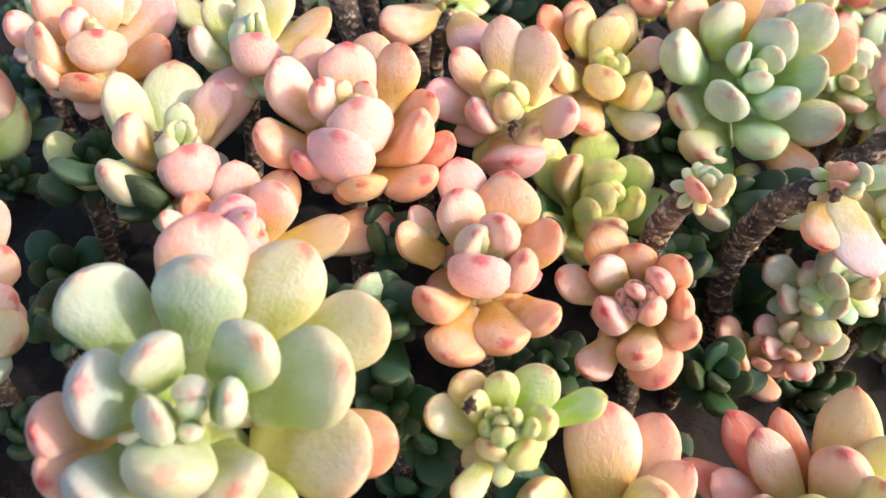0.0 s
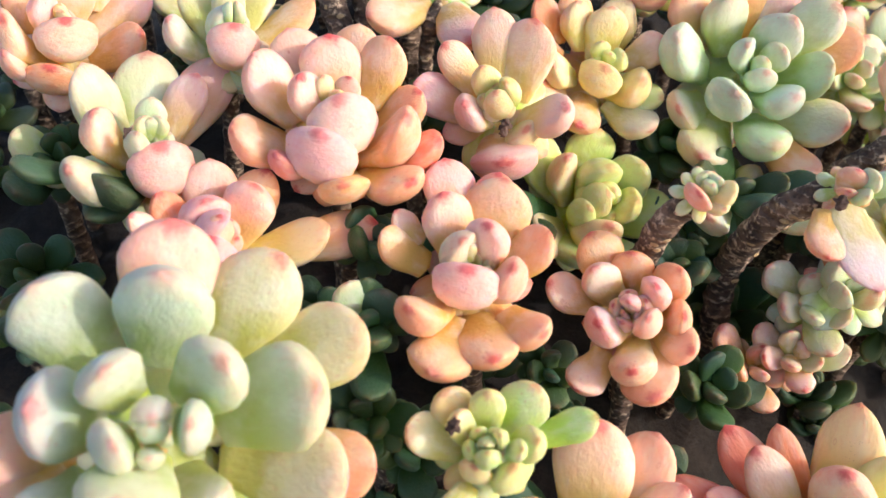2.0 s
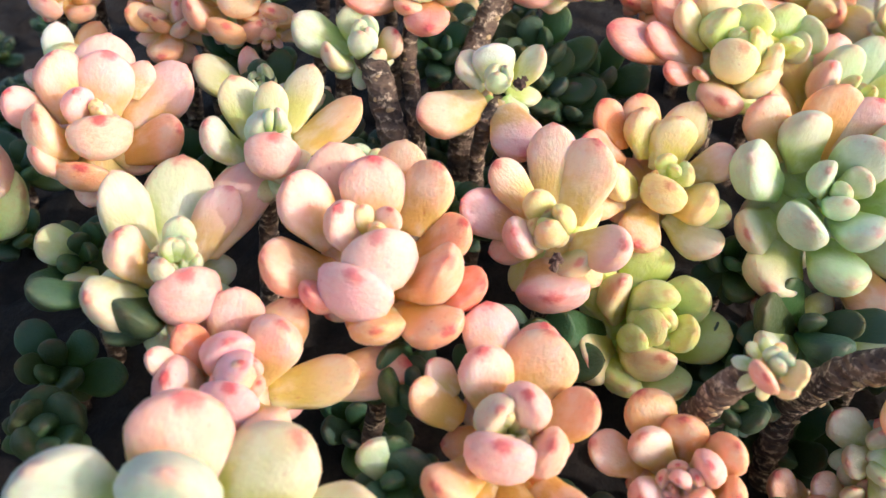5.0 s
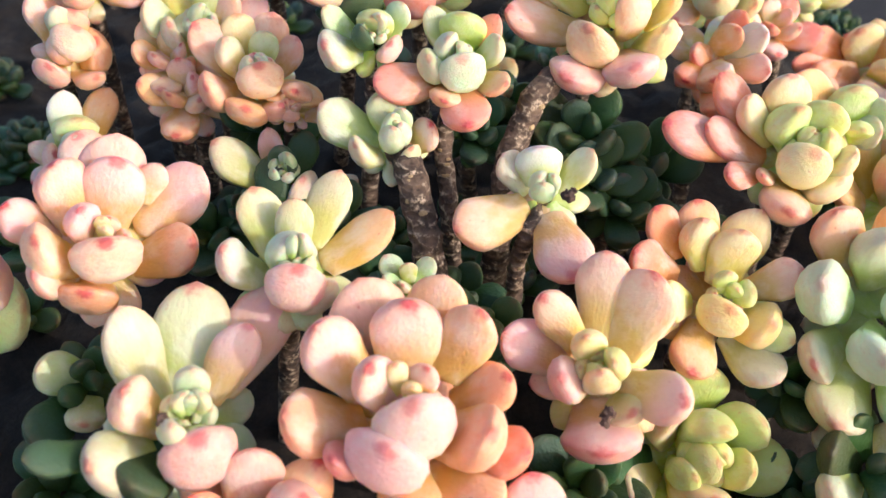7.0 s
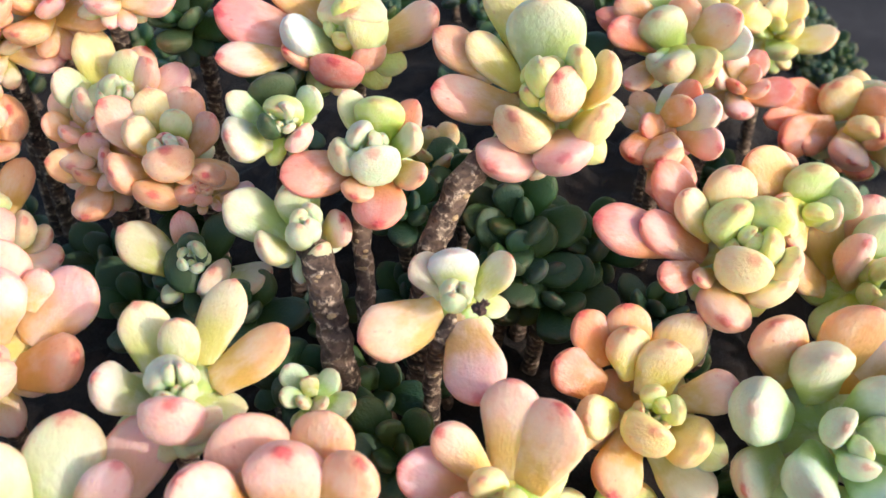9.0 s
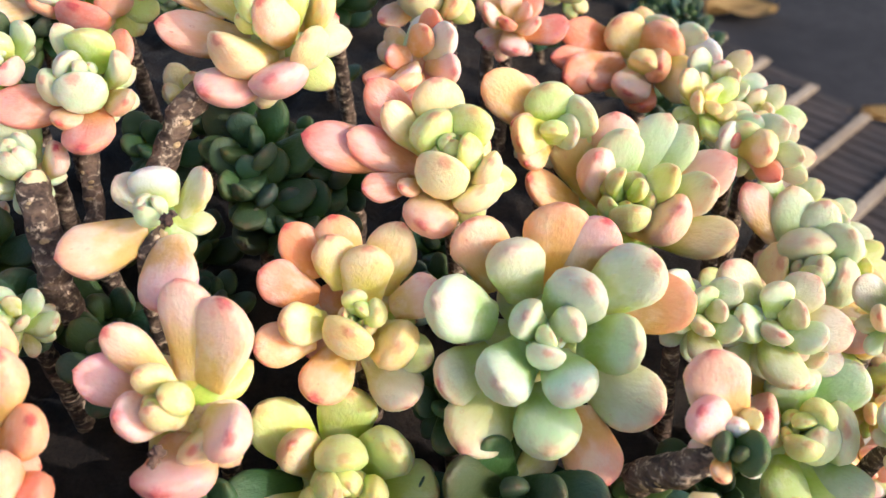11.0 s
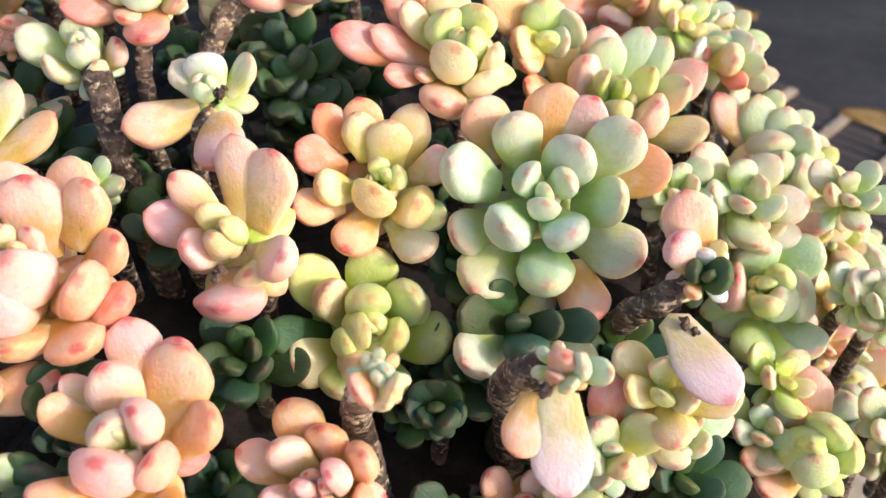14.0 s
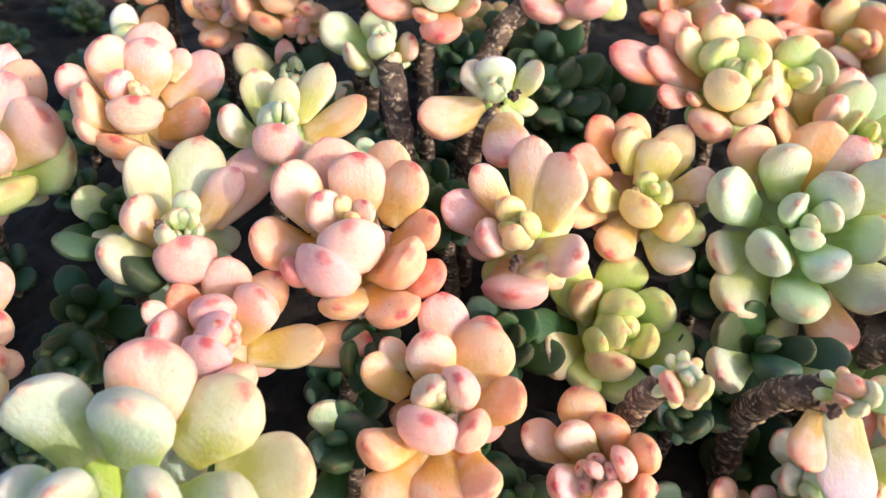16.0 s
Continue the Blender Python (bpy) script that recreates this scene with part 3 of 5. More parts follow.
rosette('yellow-green fleshy rosette with blushed leaf tips', (0.0496, 0.2540, 1.0860), (0.155, -0.597, 0.787), [
    (134, 22, 15.8, 10.5, 0.9, 14.2, 0, 'r'), (110, 25, 16.9, 11.3, -0.3, 10.7, 0, 'o'), (161, 24, 16.7, 11.2, -0.1, 11.2, 0, 'r'), (70, 25, 19.7, 13.1, -1.5, 7.9, 0, 'y'),
    (203, 25, 16.6, 11.1, -0.1, 10.9, 0, 'o'), (248, 29, 19.0, 12.6, -2.4, 5.9, 0, 'o'), (305, 26, 19.0, 12.6, -1.6, 7.7, 0, 'k'), (334, 32, 14.6, 9.7, -0.9, 8.1, 0, 'l')], [
    (117, 38, 15.6, 10.8, 1.7, 8.3, 0, 'y'), (24, 39, 15.4, 10.6, 1.7, 8.1, 0, 'p'), (193, 43, 15.0, 10.4, 1.3, 7.3, 0, 'y'), (327, 54, 15.3, 13.0, -1.0, 4.3, 0, 'y'),
    (87, 41, 17.3, 12.6, 2.0, 3.2, 0, 'y'), (248, 67, 12.4, 13.3, 2.0, 1.2, 0, 'y'), (111, 52, 7.4, 6.2, 6.2, 1.1, 0, 'l'), (13, 55, 7.1, 7.1, 6.2, 1.0, 0, 'l'),
    (62, 77, 6.0, 4.9, 6.2, 0.4, 0, 'l')] + heart(16.3, 325, 315, 'y', 'l'))
rosette('large pale green rosette with cupped pink-edged leaves', (0.0944, 0.2556, 1.0836), (0.077, -0.684, 0.725), [
    (129, 31, 21.5, 14.3, -0.3, 14.8, 0, 'o'), (85, 32, 25.4, 16.9, -2.8, 10.7, 0, 'o'), (66, 33, 19.3, 12.9, 0.3, 15.4, 0, 'p'), (19, 28, 21.4, 14.3, 0.7, 17.7, 0, 'o'),
    (209, 37, 20.0, 13.3, -1.2, 12.3, 0, 'k'), (237, 31, 25.5, 17.0, -2.2, 11.9, 0, 'k'), (296, 28, 21.0, 14.0, 1.0, 18.5, 0, 'o'), (328, 32, 24.6, 16.4, -2.2, 11.7, 0, 'k')], [
    (168, 44, 22.8, 15.7, 2.3, 11.8, 0, 'g'), (117, 52, 20.8, 14.4, 1.6, 9.6, 0, 'g'), (39, 41, 23.1, 15.9, 2.9, 12.9, 0, 'g'), (357, 54, 20.7, 14.3, 1.4, 8.9, 0, 'g'),
    (273, 46, 22.5, 15.5, 1.9, 11.0, 0, 'g'), (56, 56, 21.2, 15.1, 3.7, 3.5, 0, 'g'), (225, 52, 20.4, 14.5, 5.2, 5.2, 0, 'g'), (299, 57, 18.3, 13.1, 5.8, 4.7, 0, 'g'),
    (147, 55, 11.3, 9.9, 9.8, 1.6, 0, 'g'), (31, 59, 10.9, 9.1, 9.8, 1.4, 0, 'g'), (261, 67, 10.1, 9.0, 9.8, 1.0, 0, 'g'), (209, 88, 8.5, 6.1, 10.6, 0.1, 0, 'g')] + heart(25.8, 115, 95, 'g', 'g', 0))
rosette('pale green fleshy rosette with plump leaves', (0.1165, 0.3115, 1.0815), (0.092, -0.531, 0.842), [
    (131, 35, 28.6, 15.8, -4.9, 8.1, 0, 'y'), (99, 41, 24.9, 15.1, -4.9, 8.1, 0, 'p'), (66, 37, 27.1, 14.2, -4.9, 8.1, 0, 'g'), (25, 31, 28.3, 14.5, -3.4, 10.6, 0, 'p'),
    (175, 38, 22.8, 11.7, -2.6, 11.1, 0, 'o'), (343, 33, 27.5, 14.1, -3.7, 10.0, 0, 'k'), (51, 36, 25.2, 12.9, -3.5, 10.1, 0, 'g')], [
    (140, 65, 22.8, 13.1, -1.6, 4.6, 0, 'p'), (99, 60, 23.9, 13.8, -1.6, 5.7, 0, 'g'), (8, 52, 24.9, 12.8, -0.6, 8.4, 0, 'k'), (335, 63, 23.1, 15.8, -1.6, 4.9, 0, 'p'),
    (24, 62, 19.5, 10.0, 5.0, 3.4, 0, 'l'), (151, 77, 13.2, 6.8, 9.4, 2.5, 0, 'l'), (272, 70, 20.2, 11.5, 3.3, 1.7, 0, 'l'), (22, 77, 10.0, 5.5, 10.3, 0.6, 0, 'l'),
    (0, 78, 9.5, 4.9, 10.8, 0.6, 0, 'l')] + heart(27.1, 285, 265, 'l', 'l'))
rosette('yellow-green rosette with coral-red outer leaves', (0.0693, 0.2871, 1.1111), (0.036, -0.484, 0.874), [
    (142, 23, 23.4, 12.0, -1.9, 8.1, 0, 'r'), (178, 18, 25.5, 13.1, -0.5, 13.5, 0, 'r'), (175, 26, 22.0, 11.3, -2.3, 7.1, 0, 'r'), (255, 32, 19.9, 13.9, -3.2, 5.3, 0, 'q'),
    (309, 51, 13.6, 13.7, -3.2, 5.3, 0, 'y'), (223, 44, 11.0, 5.6, -0.2, 8.4, 0, 'o'), (210, 29, 15.7, 8.0, -0.2, 10.6, 0, 'r')], [
    (152, 42, 17.5, 9.0, 0.5, 7.0, 0, 'y'), (108, 45, 19.0, 13.5, -1.1, 5.3, 0, 'y'), (335, 59, 15.7, 9.5, -1.1, 3.8, 0, 'y'), (131, 61, 14.0, 13.6, 2.1, 1.7, 0, 'l'),
    (60, 57, 14.7, 12.6, 2.1, 2.0, 0, 'l'), (260, 62, 14.0, 13.8, 2.1, 1.7, 0, 'y'), (345, 74, 12.8, 9.5, 2.1, 0.9, 0, 'l'), (139, 79, 6.4, 5.3, 6.7, 0.3, 0, 'l'),
    (275, 88, 6.3, 4.8, 6.7, 0.1, 0, 'l')] + heart(17.6, 130, 120, 'l', 'l'))
rosette('large cream and coral rosette with broad upright leaves', (0.0188, 0.3154, 1.1316), (-0.186, -0.510, 0.840), [
    (154, 27, 21.5, 11.0, 0.2, 15.9, 0, 'o'), (147, 37, 20.4, 10.4, -2.2, 9.9, 0, 'y'), (116, 25, 26.0, 13.3, -1.1, 14.1, 0, 'y'), (184, 32, 25.7, 13.2, -3.6, 8.3, 0, 'q'),
    (244, 35, 24.8, 15.5, -4.3, 7.2, 0, 'q'), (288, 42, 21.3, 15.5, -4.3, 7.2, 0, 'q'), (327, 52, 18.1, 12.4, -4.3, 7.2, 0, 'y'), (23, 52, 18.3, 11.3, -4.3, 7.2, 0, 'y'),
    (100, 25, 26.5, 13.6, -1.2, 13.9, 0, 'g')], [
    (96, 51, 23.2, 20.4, -1.4, 6.8, 0, 'g'), (30, 68, 19.6, 11.0, -1.4, 3.4, 0, 'l'), (329, 78, 18.6, 12.7, -1.4, 1.8, 0, 'p'), (245, 59, 21.2, 14.8, -1.4, 5.1, 0, 'y'),
    (205, 88, 16.7, 9.3, 2.9, 0.1, 0, 'l'), (349, 89, 15.6, 8.0, 4.0, 0.1, 0, 'y')] + heart(23.9, 75, 65, 'l', 'l'), stem=[(0.0012, 0.2955, 1.1214), (-0.0041, 0.2878, 1.1128), (-0.0072, 0.2798, 1.1039), (-0.0075, 0.2736, 1.0937)], girth=3.7)
rosette('pale green fleshy rosette with plump leaves', (-0.0227, 0.2892, 1.1276), (0.004, -0.545, 0.839), [
    (124, 32, 14.8, 7.6, -2.3, 3.9, 0, 'k'), (54, 33, 14.2, 8.0, -2.3, 3.9, 0, 'r'), (260, 36, 13.1, 9.0, -2.3, 3.9, 0, 'o'), (331, 34, 13.8, 8.0, -2.3, 3.9, 0, 'o'),
    (283, 24, 18.7, 13.0, -2.3, 3.9, 0, 'r'), (208, 21, 21.2, 12.5, -2.3, 3.9, 0, 'r')], [
    (91, 53, 12.2, 12.6, -0.8, 3.4, 0, 'l'), (19, 52, 12.5, 7.5, -0.8, 3.7, 0, 'g'), (210, 58, 11.5, 9.8, -0.8, 2.9, 0, 'g'), (290, 63, 10.1, 12.5, 1.5, 1.1, 0, 'g'),
    (155, 70, 9.6, 7.8, 1.5, 0.8, 0, 'g'), (9, 87, 4.7, 5.1, 4.9, 0.1, 0, 'g')] + heart(12.9, 185, 165, 'g', 'g'), stem=[(-0.0251, 0.2823, 1.1092), (-0.0226, 0.2743, 1.0992), (-0.0206, 0.2667, 1.0897)], girth=2.5)
rosette('pale green fleshy rosette with plump leaves', (-0.0452, 0.2892, 1.1324), (0.109, -0.552, 0.826), [
    (117, 43, 11.5, 11.6, -2.3, 3.9, 0, 'G'), (209, 36, 13.2, 12.1, -2.3, 3.9, 0, 'k'), (54, 47, 10.7, 7.4, -2.3, 3.9, 0, 'g'), (164, 36, 13.4, 7.6, -2.3, 3.9, 0, 'g'),
    (323, 64, 8.7, 8.4, -2.3, 2.5, 0, 'p')], [
    (92, 82, 10.0, 9.8, -0.8, 0.7, 0, 'l'), (220, 74, 10.3, 6.4, -0.8, 1.3, 0, 'G'), (55, 81, 9.0, 4.6, 1.8, 0.4, 0, 'g')] + heart(13.0, 25, 5, 'g', 'g'))
rosette('olive-green fleshy rosette flushed pink at the tips', (-0.0369, 0.2727, 1.1118), (0.045, -0.337, 0.940), [
    (166, 24, 19.2, 12.7, -2.4, 3.9, 0, 'k'), (23, 51, 10.1, 10.0, -2.4, 3.9, 0, 'p'), (111, 37, 13.1, 10.6, -2.4, 3.9, 0, 'g'), (214, 45, 11.1, 9.1, -2.4, 3.9, 0, 'k'),
    (314, 61, 9.0, 6.7, -2.4, 3.0, 0, 'k')], [
    (123, 56, 12.1, 8.5, -0.8, 3.2, 0, 'g'), (261, 80, 10.1, 7.1, -0.8, 0.8, 0, 'g'), (348, 82, 10.1, 5.8, -0.8, 0.6, 0, 'g'), (64, 71, 9.7, 5.9, 1.6, 0.8, 0, 'g'),
    (126, 82, 9.3, 5.3, 1.6, 0.3, 0, 'g'), (87, 85, 4.7, 3.6, 5.0, 0.1, 0, 'g')] + heart(13.1, 10, 0, 'g', 'g'), stem=[(-0.0327, 0.2674, 1.1098), (-0.0279, 0.2587, 1.0987), (-0.0235, 0.2509, 1.0857)], girth=4.1)
rosette('plump orange-peach fleshy rosette with rounded leaves', (-0.0798, 0.2954, 1.1134), (0.235, -0.493, 0.838), [
    (155, 31, 20.0, 11.6, -3.1, 5.1, 0, 'o'), (120, 37, 16.9, 11.4, -3.1, 5.1, 0, 'y'), (89, 36, 17.3, 11.7, -3.1, 5.1, 0, 'o'), (53, 44, 14.7, 8.7, -3.1, 5.1, 0, 'o'),
    (216, 43, 15.0, 11.7, -3.1, 5.1, 0, 'o'), (267, 50, 13.3, 12.7, -3.1, 5.1, 0, 'o'), (313, 51, 13.1, 10.3, -3.1, 5.1, 0, 'o')], [
    (159, 59, 15.0, 8.9, -1.0, 3.6, 0, 'y'), (89, 63, 14.5, 8.4, -1.0, 3.2, 0, 'g'), (285, 75, 12.3, 13.1, 2.0, 0.8, 0, 'p'), (221, 79, 12.1, 6.6, 2.0, 0.6, 0, 'g'),
    (50, 86, 6.1, 4.8, 6.4, 0.1, 0, 'g'), (74, 74, 6.3, 3.9, 6.4, 0.4, 0, 'g')] + heart(17.0, 115, 105, 'p', 'g'))
rosette('plump orange-peach fleshy rosette with rounded leaves', (-0.0686, 0.2899, 1.1093), (0.190, -0.474, 0.860), [
    (98, 81, 6.9, 17.1, -2.1, 0.7, 0, 'o'), (224, 82, 6.9, 9.7, -2.1, 0.6, 0, 'o'), (360, 35, 11.8, 7.2, -2.1, 3.4, 0, 'q')], [
    (70, 82, 8.8, 9.0, -0.7, 0.6, 0, 'o')] + heart(11.4, 230, 210, 'o', 'o'))
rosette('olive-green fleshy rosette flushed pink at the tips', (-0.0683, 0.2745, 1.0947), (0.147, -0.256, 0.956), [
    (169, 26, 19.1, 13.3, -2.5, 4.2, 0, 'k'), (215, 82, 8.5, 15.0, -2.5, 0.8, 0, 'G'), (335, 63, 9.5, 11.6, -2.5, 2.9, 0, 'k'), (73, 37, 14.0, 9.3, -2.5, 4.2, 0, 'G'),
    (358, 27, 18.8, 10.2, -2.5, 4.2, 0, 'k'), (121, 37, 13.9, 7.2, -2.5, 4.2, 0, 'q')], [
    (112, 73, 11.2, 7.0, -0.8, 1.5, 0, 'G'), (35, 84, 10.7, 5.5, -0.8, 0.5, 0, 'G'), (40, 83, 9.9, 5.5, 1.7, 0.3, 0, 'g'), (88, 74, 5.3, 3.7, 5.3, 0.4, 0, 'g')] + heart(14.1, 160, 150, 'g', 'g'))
rosette('olive-green fleshy rosette flushed pink at the tips', (-0.1024, 0.3139, 1.1167), (0.260, -0.357, 0.897), [
    (178, 40, 15.4, 10.7, -3.0, 5.0, 0, 'k'), (128, 29, 20.3, 11.8, -3.0, 5.0, 0, 'y'), (39, 31, 19.6, 11.3, -3.0, 5.0, 0, 'p'), (76, 38, 16.1, 9.7, -3.0, 5.0, 0, 'p'),
    (132, 84, 10.0, 14.3, -3.0, 0.7, 0, 'g'), (212, 60, 11.4, 10.4, -3.0, 3.8, 0, 'k'), (18, 59, 11.6, 9.2, -3.0, 3.9, 0, 'p')], [
    (87, 58, 14.9, 9.4, -1.0, 3.7, 0, 'g'), (52, 56, 15.3, 9.1, -1.0, 4.1, 0, 'p'), (162, 89, 11.6, 6.5, 2.0, 0.1, 0, 'g'), (104, 85, 6.0, 4.4, 6.3, 0.1, 0, 'g')] + heart(16.6, 10, 0, 'g', 'g'))
rosette('small pale rosette above two fleshy pink leaves', (0.0023, 0.2597, 1.1092), (-0.101, -0.475, 0.874), [
    (141, 34, 12.6, 8.8, -2.1, 3.6, 0, 'k'), (43, 29, 14.5, 8.6, -2.1, 3.6, 0, 'k'), (212, 19, 22.0, 13.9, -2.1, 3.6, 0, 'q'), (291, 18, 23.1, 14.2, -2.1, 3.6, 0, 'q')], [
    (100, 53, 11.3, 11.8, -0.7, 3.2, 0, 'w'), (142, 83, 8.4, 5.6, 1.4, 0.3, 0, 'g'), (23, 74, 8.6, 4.6, 1.4, 0.6, 0, 'g'), (276, 80, 8.4, 5.9, 1.4, 0.4, 0, 'g'),
    (175, 87, 4.3, 3.8, 4.5, 0.0, 0, 'g')] + heart(11.8, 288, 278, 'g', 'g'), husks=[(0.0076, 0.2524, 1.1153, 2.4), (0.0087, 0.2536, 1.1161, 1.6)], stem=[(0.0001, 0.2543, 1.104), (-0.0021, 0.2539, 1.0911), (-0.0016, 0.2519, 1.0728)], girth=2.2)
rosette('plump peach-pink fleshy rosette with red-spotted tips', (-0.1413, 0.3087, 1.1094), (0.471, -0.378, 0.797), [
    (115, 27, 20.1, 10.3, -2.5, 5.6, 0, 'p'), (143, 35, 16.9, 10.7, -2.9, 4.8, 0, 'p'), (253, 52, 12.3, 11.2, -2.9, 4.8, 0, 'p'), (26, 66, 10.6, 15.2, -2.9, 2.9, 0, 'o'),
    (315, 48, 12.9, 9.2, -2.9, 4.8, 0, 'o')], [
    (111, 65, 13.5, 10.6, -1.0, 2.7, 0, 'p'), (228, 76, 12.6, 9.0, -1.0, 1.4, 0, 'p'), (271, 90, 11.3, 12.7, 1.9, 0.0, 0, 'p'), (144, 57, 13.4, 7.5, 1.9, 1.8, 0, 'g')] + heart(16.1, 185, 165, 'p', 'p'))
rosette('olive-green fleshy rosette flushed pink at the tips', (-0.1341, 0.2844, 1.0868), (0.436, -0.297, 0.849), [
    (120, 32, 18.6, 9.9, -3.0, 5.0, 0, 'w'), (88, 27, 19.2, 9.8, -1.7, 7.5, 0, 'o'), (354, 31, 18.7, 9.6, -2.6, 5.6, 0, 'p'), (14, 40, 15.6, 9.3, -3.0, 5.0, 0, 'k'),
    (216, 67, 10.8, 10.9, -3.0, 2.8, 0, 'p'), (313, 63, 11.2, 12.0, -3.0, 3.4, 0, 'p')], [
    (113, 65, 13.9, 12.8, -1.0, 2.8, 0, 'l'), (22, 61, 14.4, 10.9, -1.0, 3.3, 0, 'k'), (319, 89, 11.6, 14.5, 2.0, 0.0, 0, 'p'), (154, 82, 11.7, 7.4, 2.0, 0.4, 0, 'g')] + heart(16.6, 190, 170, 'p', 'p'))
rosette('pink and lime fleshy rosette with broad smooth leaves', (-0.1410, 0.2122, 1.0873), (0.580, -0.369, 0.726), [
    (26, 45, 22.4, 19.7, -4.7, 7.9, 0, 'l'), (90, 33, 29.2, 15.7, -4.7, 7.9, 0, 'p'), (325, 63, 17.7, 17.3, -4.7, 5.4, 0, 'l'), (102, 30, 28.7, 14.7, -3.4, 10.2, 0, 'p')], [
    (58, 57, 23.8, 20.1, -1.6, 6.1, 0, 'p'), (98, 52, 25.3, 14.2, -1.6, 7.3, 0, 'p'), (352, 87, 18.4, 12.1, 3.2, 0.2, 0, 'p')] + heart(26.3, 80, 60, 'p', 'p'))
rosette('pale green fleshy rosette with plump leaves', (0.0343, 0.1191, 1.0332), (-0.158, -0.417, 0.895), [
    (136, 35, 25.8, 14.1, -4.4, 7.4, 0, 'G'), (57, 30, 29.6, 14.5, -4.4, 7.4, 0, 'o'), (5, 34, 26.1, 15.9, -4.4, 7.4, 0, 'p'), (173, 36, 25.4, 14.5, -4.4, 7.4, 0, 'y'),
    (36, 36, 24.9, 10.8, -4.4, 7.4, 0, 'p')], [
    (81, 40, 29.0, 17.5, -1.5, 7.4, 0, 'p'), (142, 57, 22.2, 13.8, -1.5, 5.6, 0, 'y'), (31, 56, 22.5, 13.7, -1.5, 5.9, 0, 'y'), (301, 74, 19.4, 14.5, -1.5, 2.5, 0, 'y'),
    (220, 62, 21.1, 12.5, -1.5, 4.6, 0, 'p'), (69, 82, 17.4, 11.2, 3.0, 0.6, 0, 'l'), (187, 74, 17.9, 7.4, 3.0, 1.2, 0, 'l'), (324, 69, 18.5, 7.2, 3.0, 1.7, 0, 'l'),
    (85, 79, 9.0, 5.2, 9.3, 0.4, 0, 'l')] + heart(24.6, 0, 350, 'l', 'l'))
rosette('plump peach-pink fleshy rosette with red-spotted tips', (0.0902, 0.1295, 1.0225), (-0.347, -0.325, 0.880), [
    (113, 27, 31.3, 12.1, -4.3, 7.2, 0, 'r'), (94, 31, 28.0, 9.1, -4.3, 7.2, 0, 'r'), (62, 25, 33.9, 15.3, -4.3, 7.2, 0, 'y'), (41, 32, 26.9, 12.4, -4.3, 7.2, 0, 'l'),
    (144, 36, 24.4, 11.0, -4.3, 7.2, 0, 'p'), (143, 27, 31.4, 9.8, -4.3, 7.2, 0, 'r')], [
    (110, 45, 25.7, 11.4, -1.4, 7.2, 0, 'p'), (57, 54, 22.4, 14.4, -1.4, 6.1, 0, 'p'), (22, 55, 22.1, 11.8, -1.4, 5.9, 0, 'y'), (160, 62, 20.7, 12.2, -1.4, 4.6, 0, 'p'),
    (352, 70, 17.8, 10.2, 2.9, 1.5, 0, 'l'), (104, 81, 17.0, 11.6, 2.9, 0.7, 0, 'l')] + heart(24.0, 30, 20, 'l', 'l'))
rosette('translucent yellow-green withered rosette with small buds', (0.0120, 0.1274, 1.0632), (-0.064, -0.526, 0.848), [
    (166, 36, 14.9, 9.1, -2.6, 4.3, 0, 'y'), (241, 33, 13.0, 6.7, -0.9, 6.9, 0, 'y'), (240, 71, 9.2, 7.1, -2.6, 2.0, 0, 'y'), (128, 42, 13.0, 9.0, -2.6, 4.3, 0, 'y'),
    (50, 36, 14.6, 10.6, -2.6, 4.3, 0, 'l'), (15, 25, 13.6, 7.0, 0.2, 10.4, 0, 'l'), (325, 63, 9.7, 11.4, -2.6, 2.9, 0, 'l')], [
    (88, 58, 12.9, 7.4, -0.9, 3.2, 0, 'l'), (4, 57, 13.1, 7.4, -0.9, 3.3, 0, 'l'), (140, 63, 12.2, 6.2, -0.7, 2.7, 0, 'y'), (281, 79, 9.9, 5.1, 2.1, 0.6, 0, 'l'),
    (23, 75, 7.6, 3.9, 4.5, 1.4, 0, 'l'), (350, 60, 8.8, 4.5, 4.2, 2.9, 0, 'l'), (89, 90, 5.2, 3.4, 5.5, 0.0, 0, 'l')] + heart(14.4, 190, 180, 'l', 'l'), husks=[(0.0052, 0.1251, 1.0732, 2.6)])
rosette('pale green fleshy rosette with plump leaves', (0.1664, 0.2625, 1.0460), (-0.082, -0.495, 0.865), [
    (116, 27, 23.3, 12.0, -2.7, 7.0, 0, 'y'), (49, 31, 22.1, 15.2, -3.4, 5.7, 0, 'g'), (2, 57, 13.5, 17.2, -3.4, 4.9, 0, 'g'), (258, 34, 20.4, 14.6, -3.4, 5.7, 0, 'l'),
    (306, 32, 21.3, 15.4, -3.4, 5.7, 0, 'g'), (289, 31, 22.1, 12.7, -3.4, 5.7, 0, 'l')], [
    (99, 54, 17.7, 14.5, -1.1, 4.9, 0, 'g'), (170, 61, 16.3, 15.4, -1.1, 3.7, 0, 'p'), (317, 78, 14.7, 13.1, -1.1, 1.5, 0, 'g'), (41, 70, 14.0, 9.9, 2.3, 1.2, 0, 'l'),
    (260, 70, 14.1, 9.7, 2.3, 1.2, 0, 'l'), (104, 80, 6.9, 6.6, 7.2, 0.3, 0, 'l')] + heart(18.9, 205, 185, 'l', 'l'))
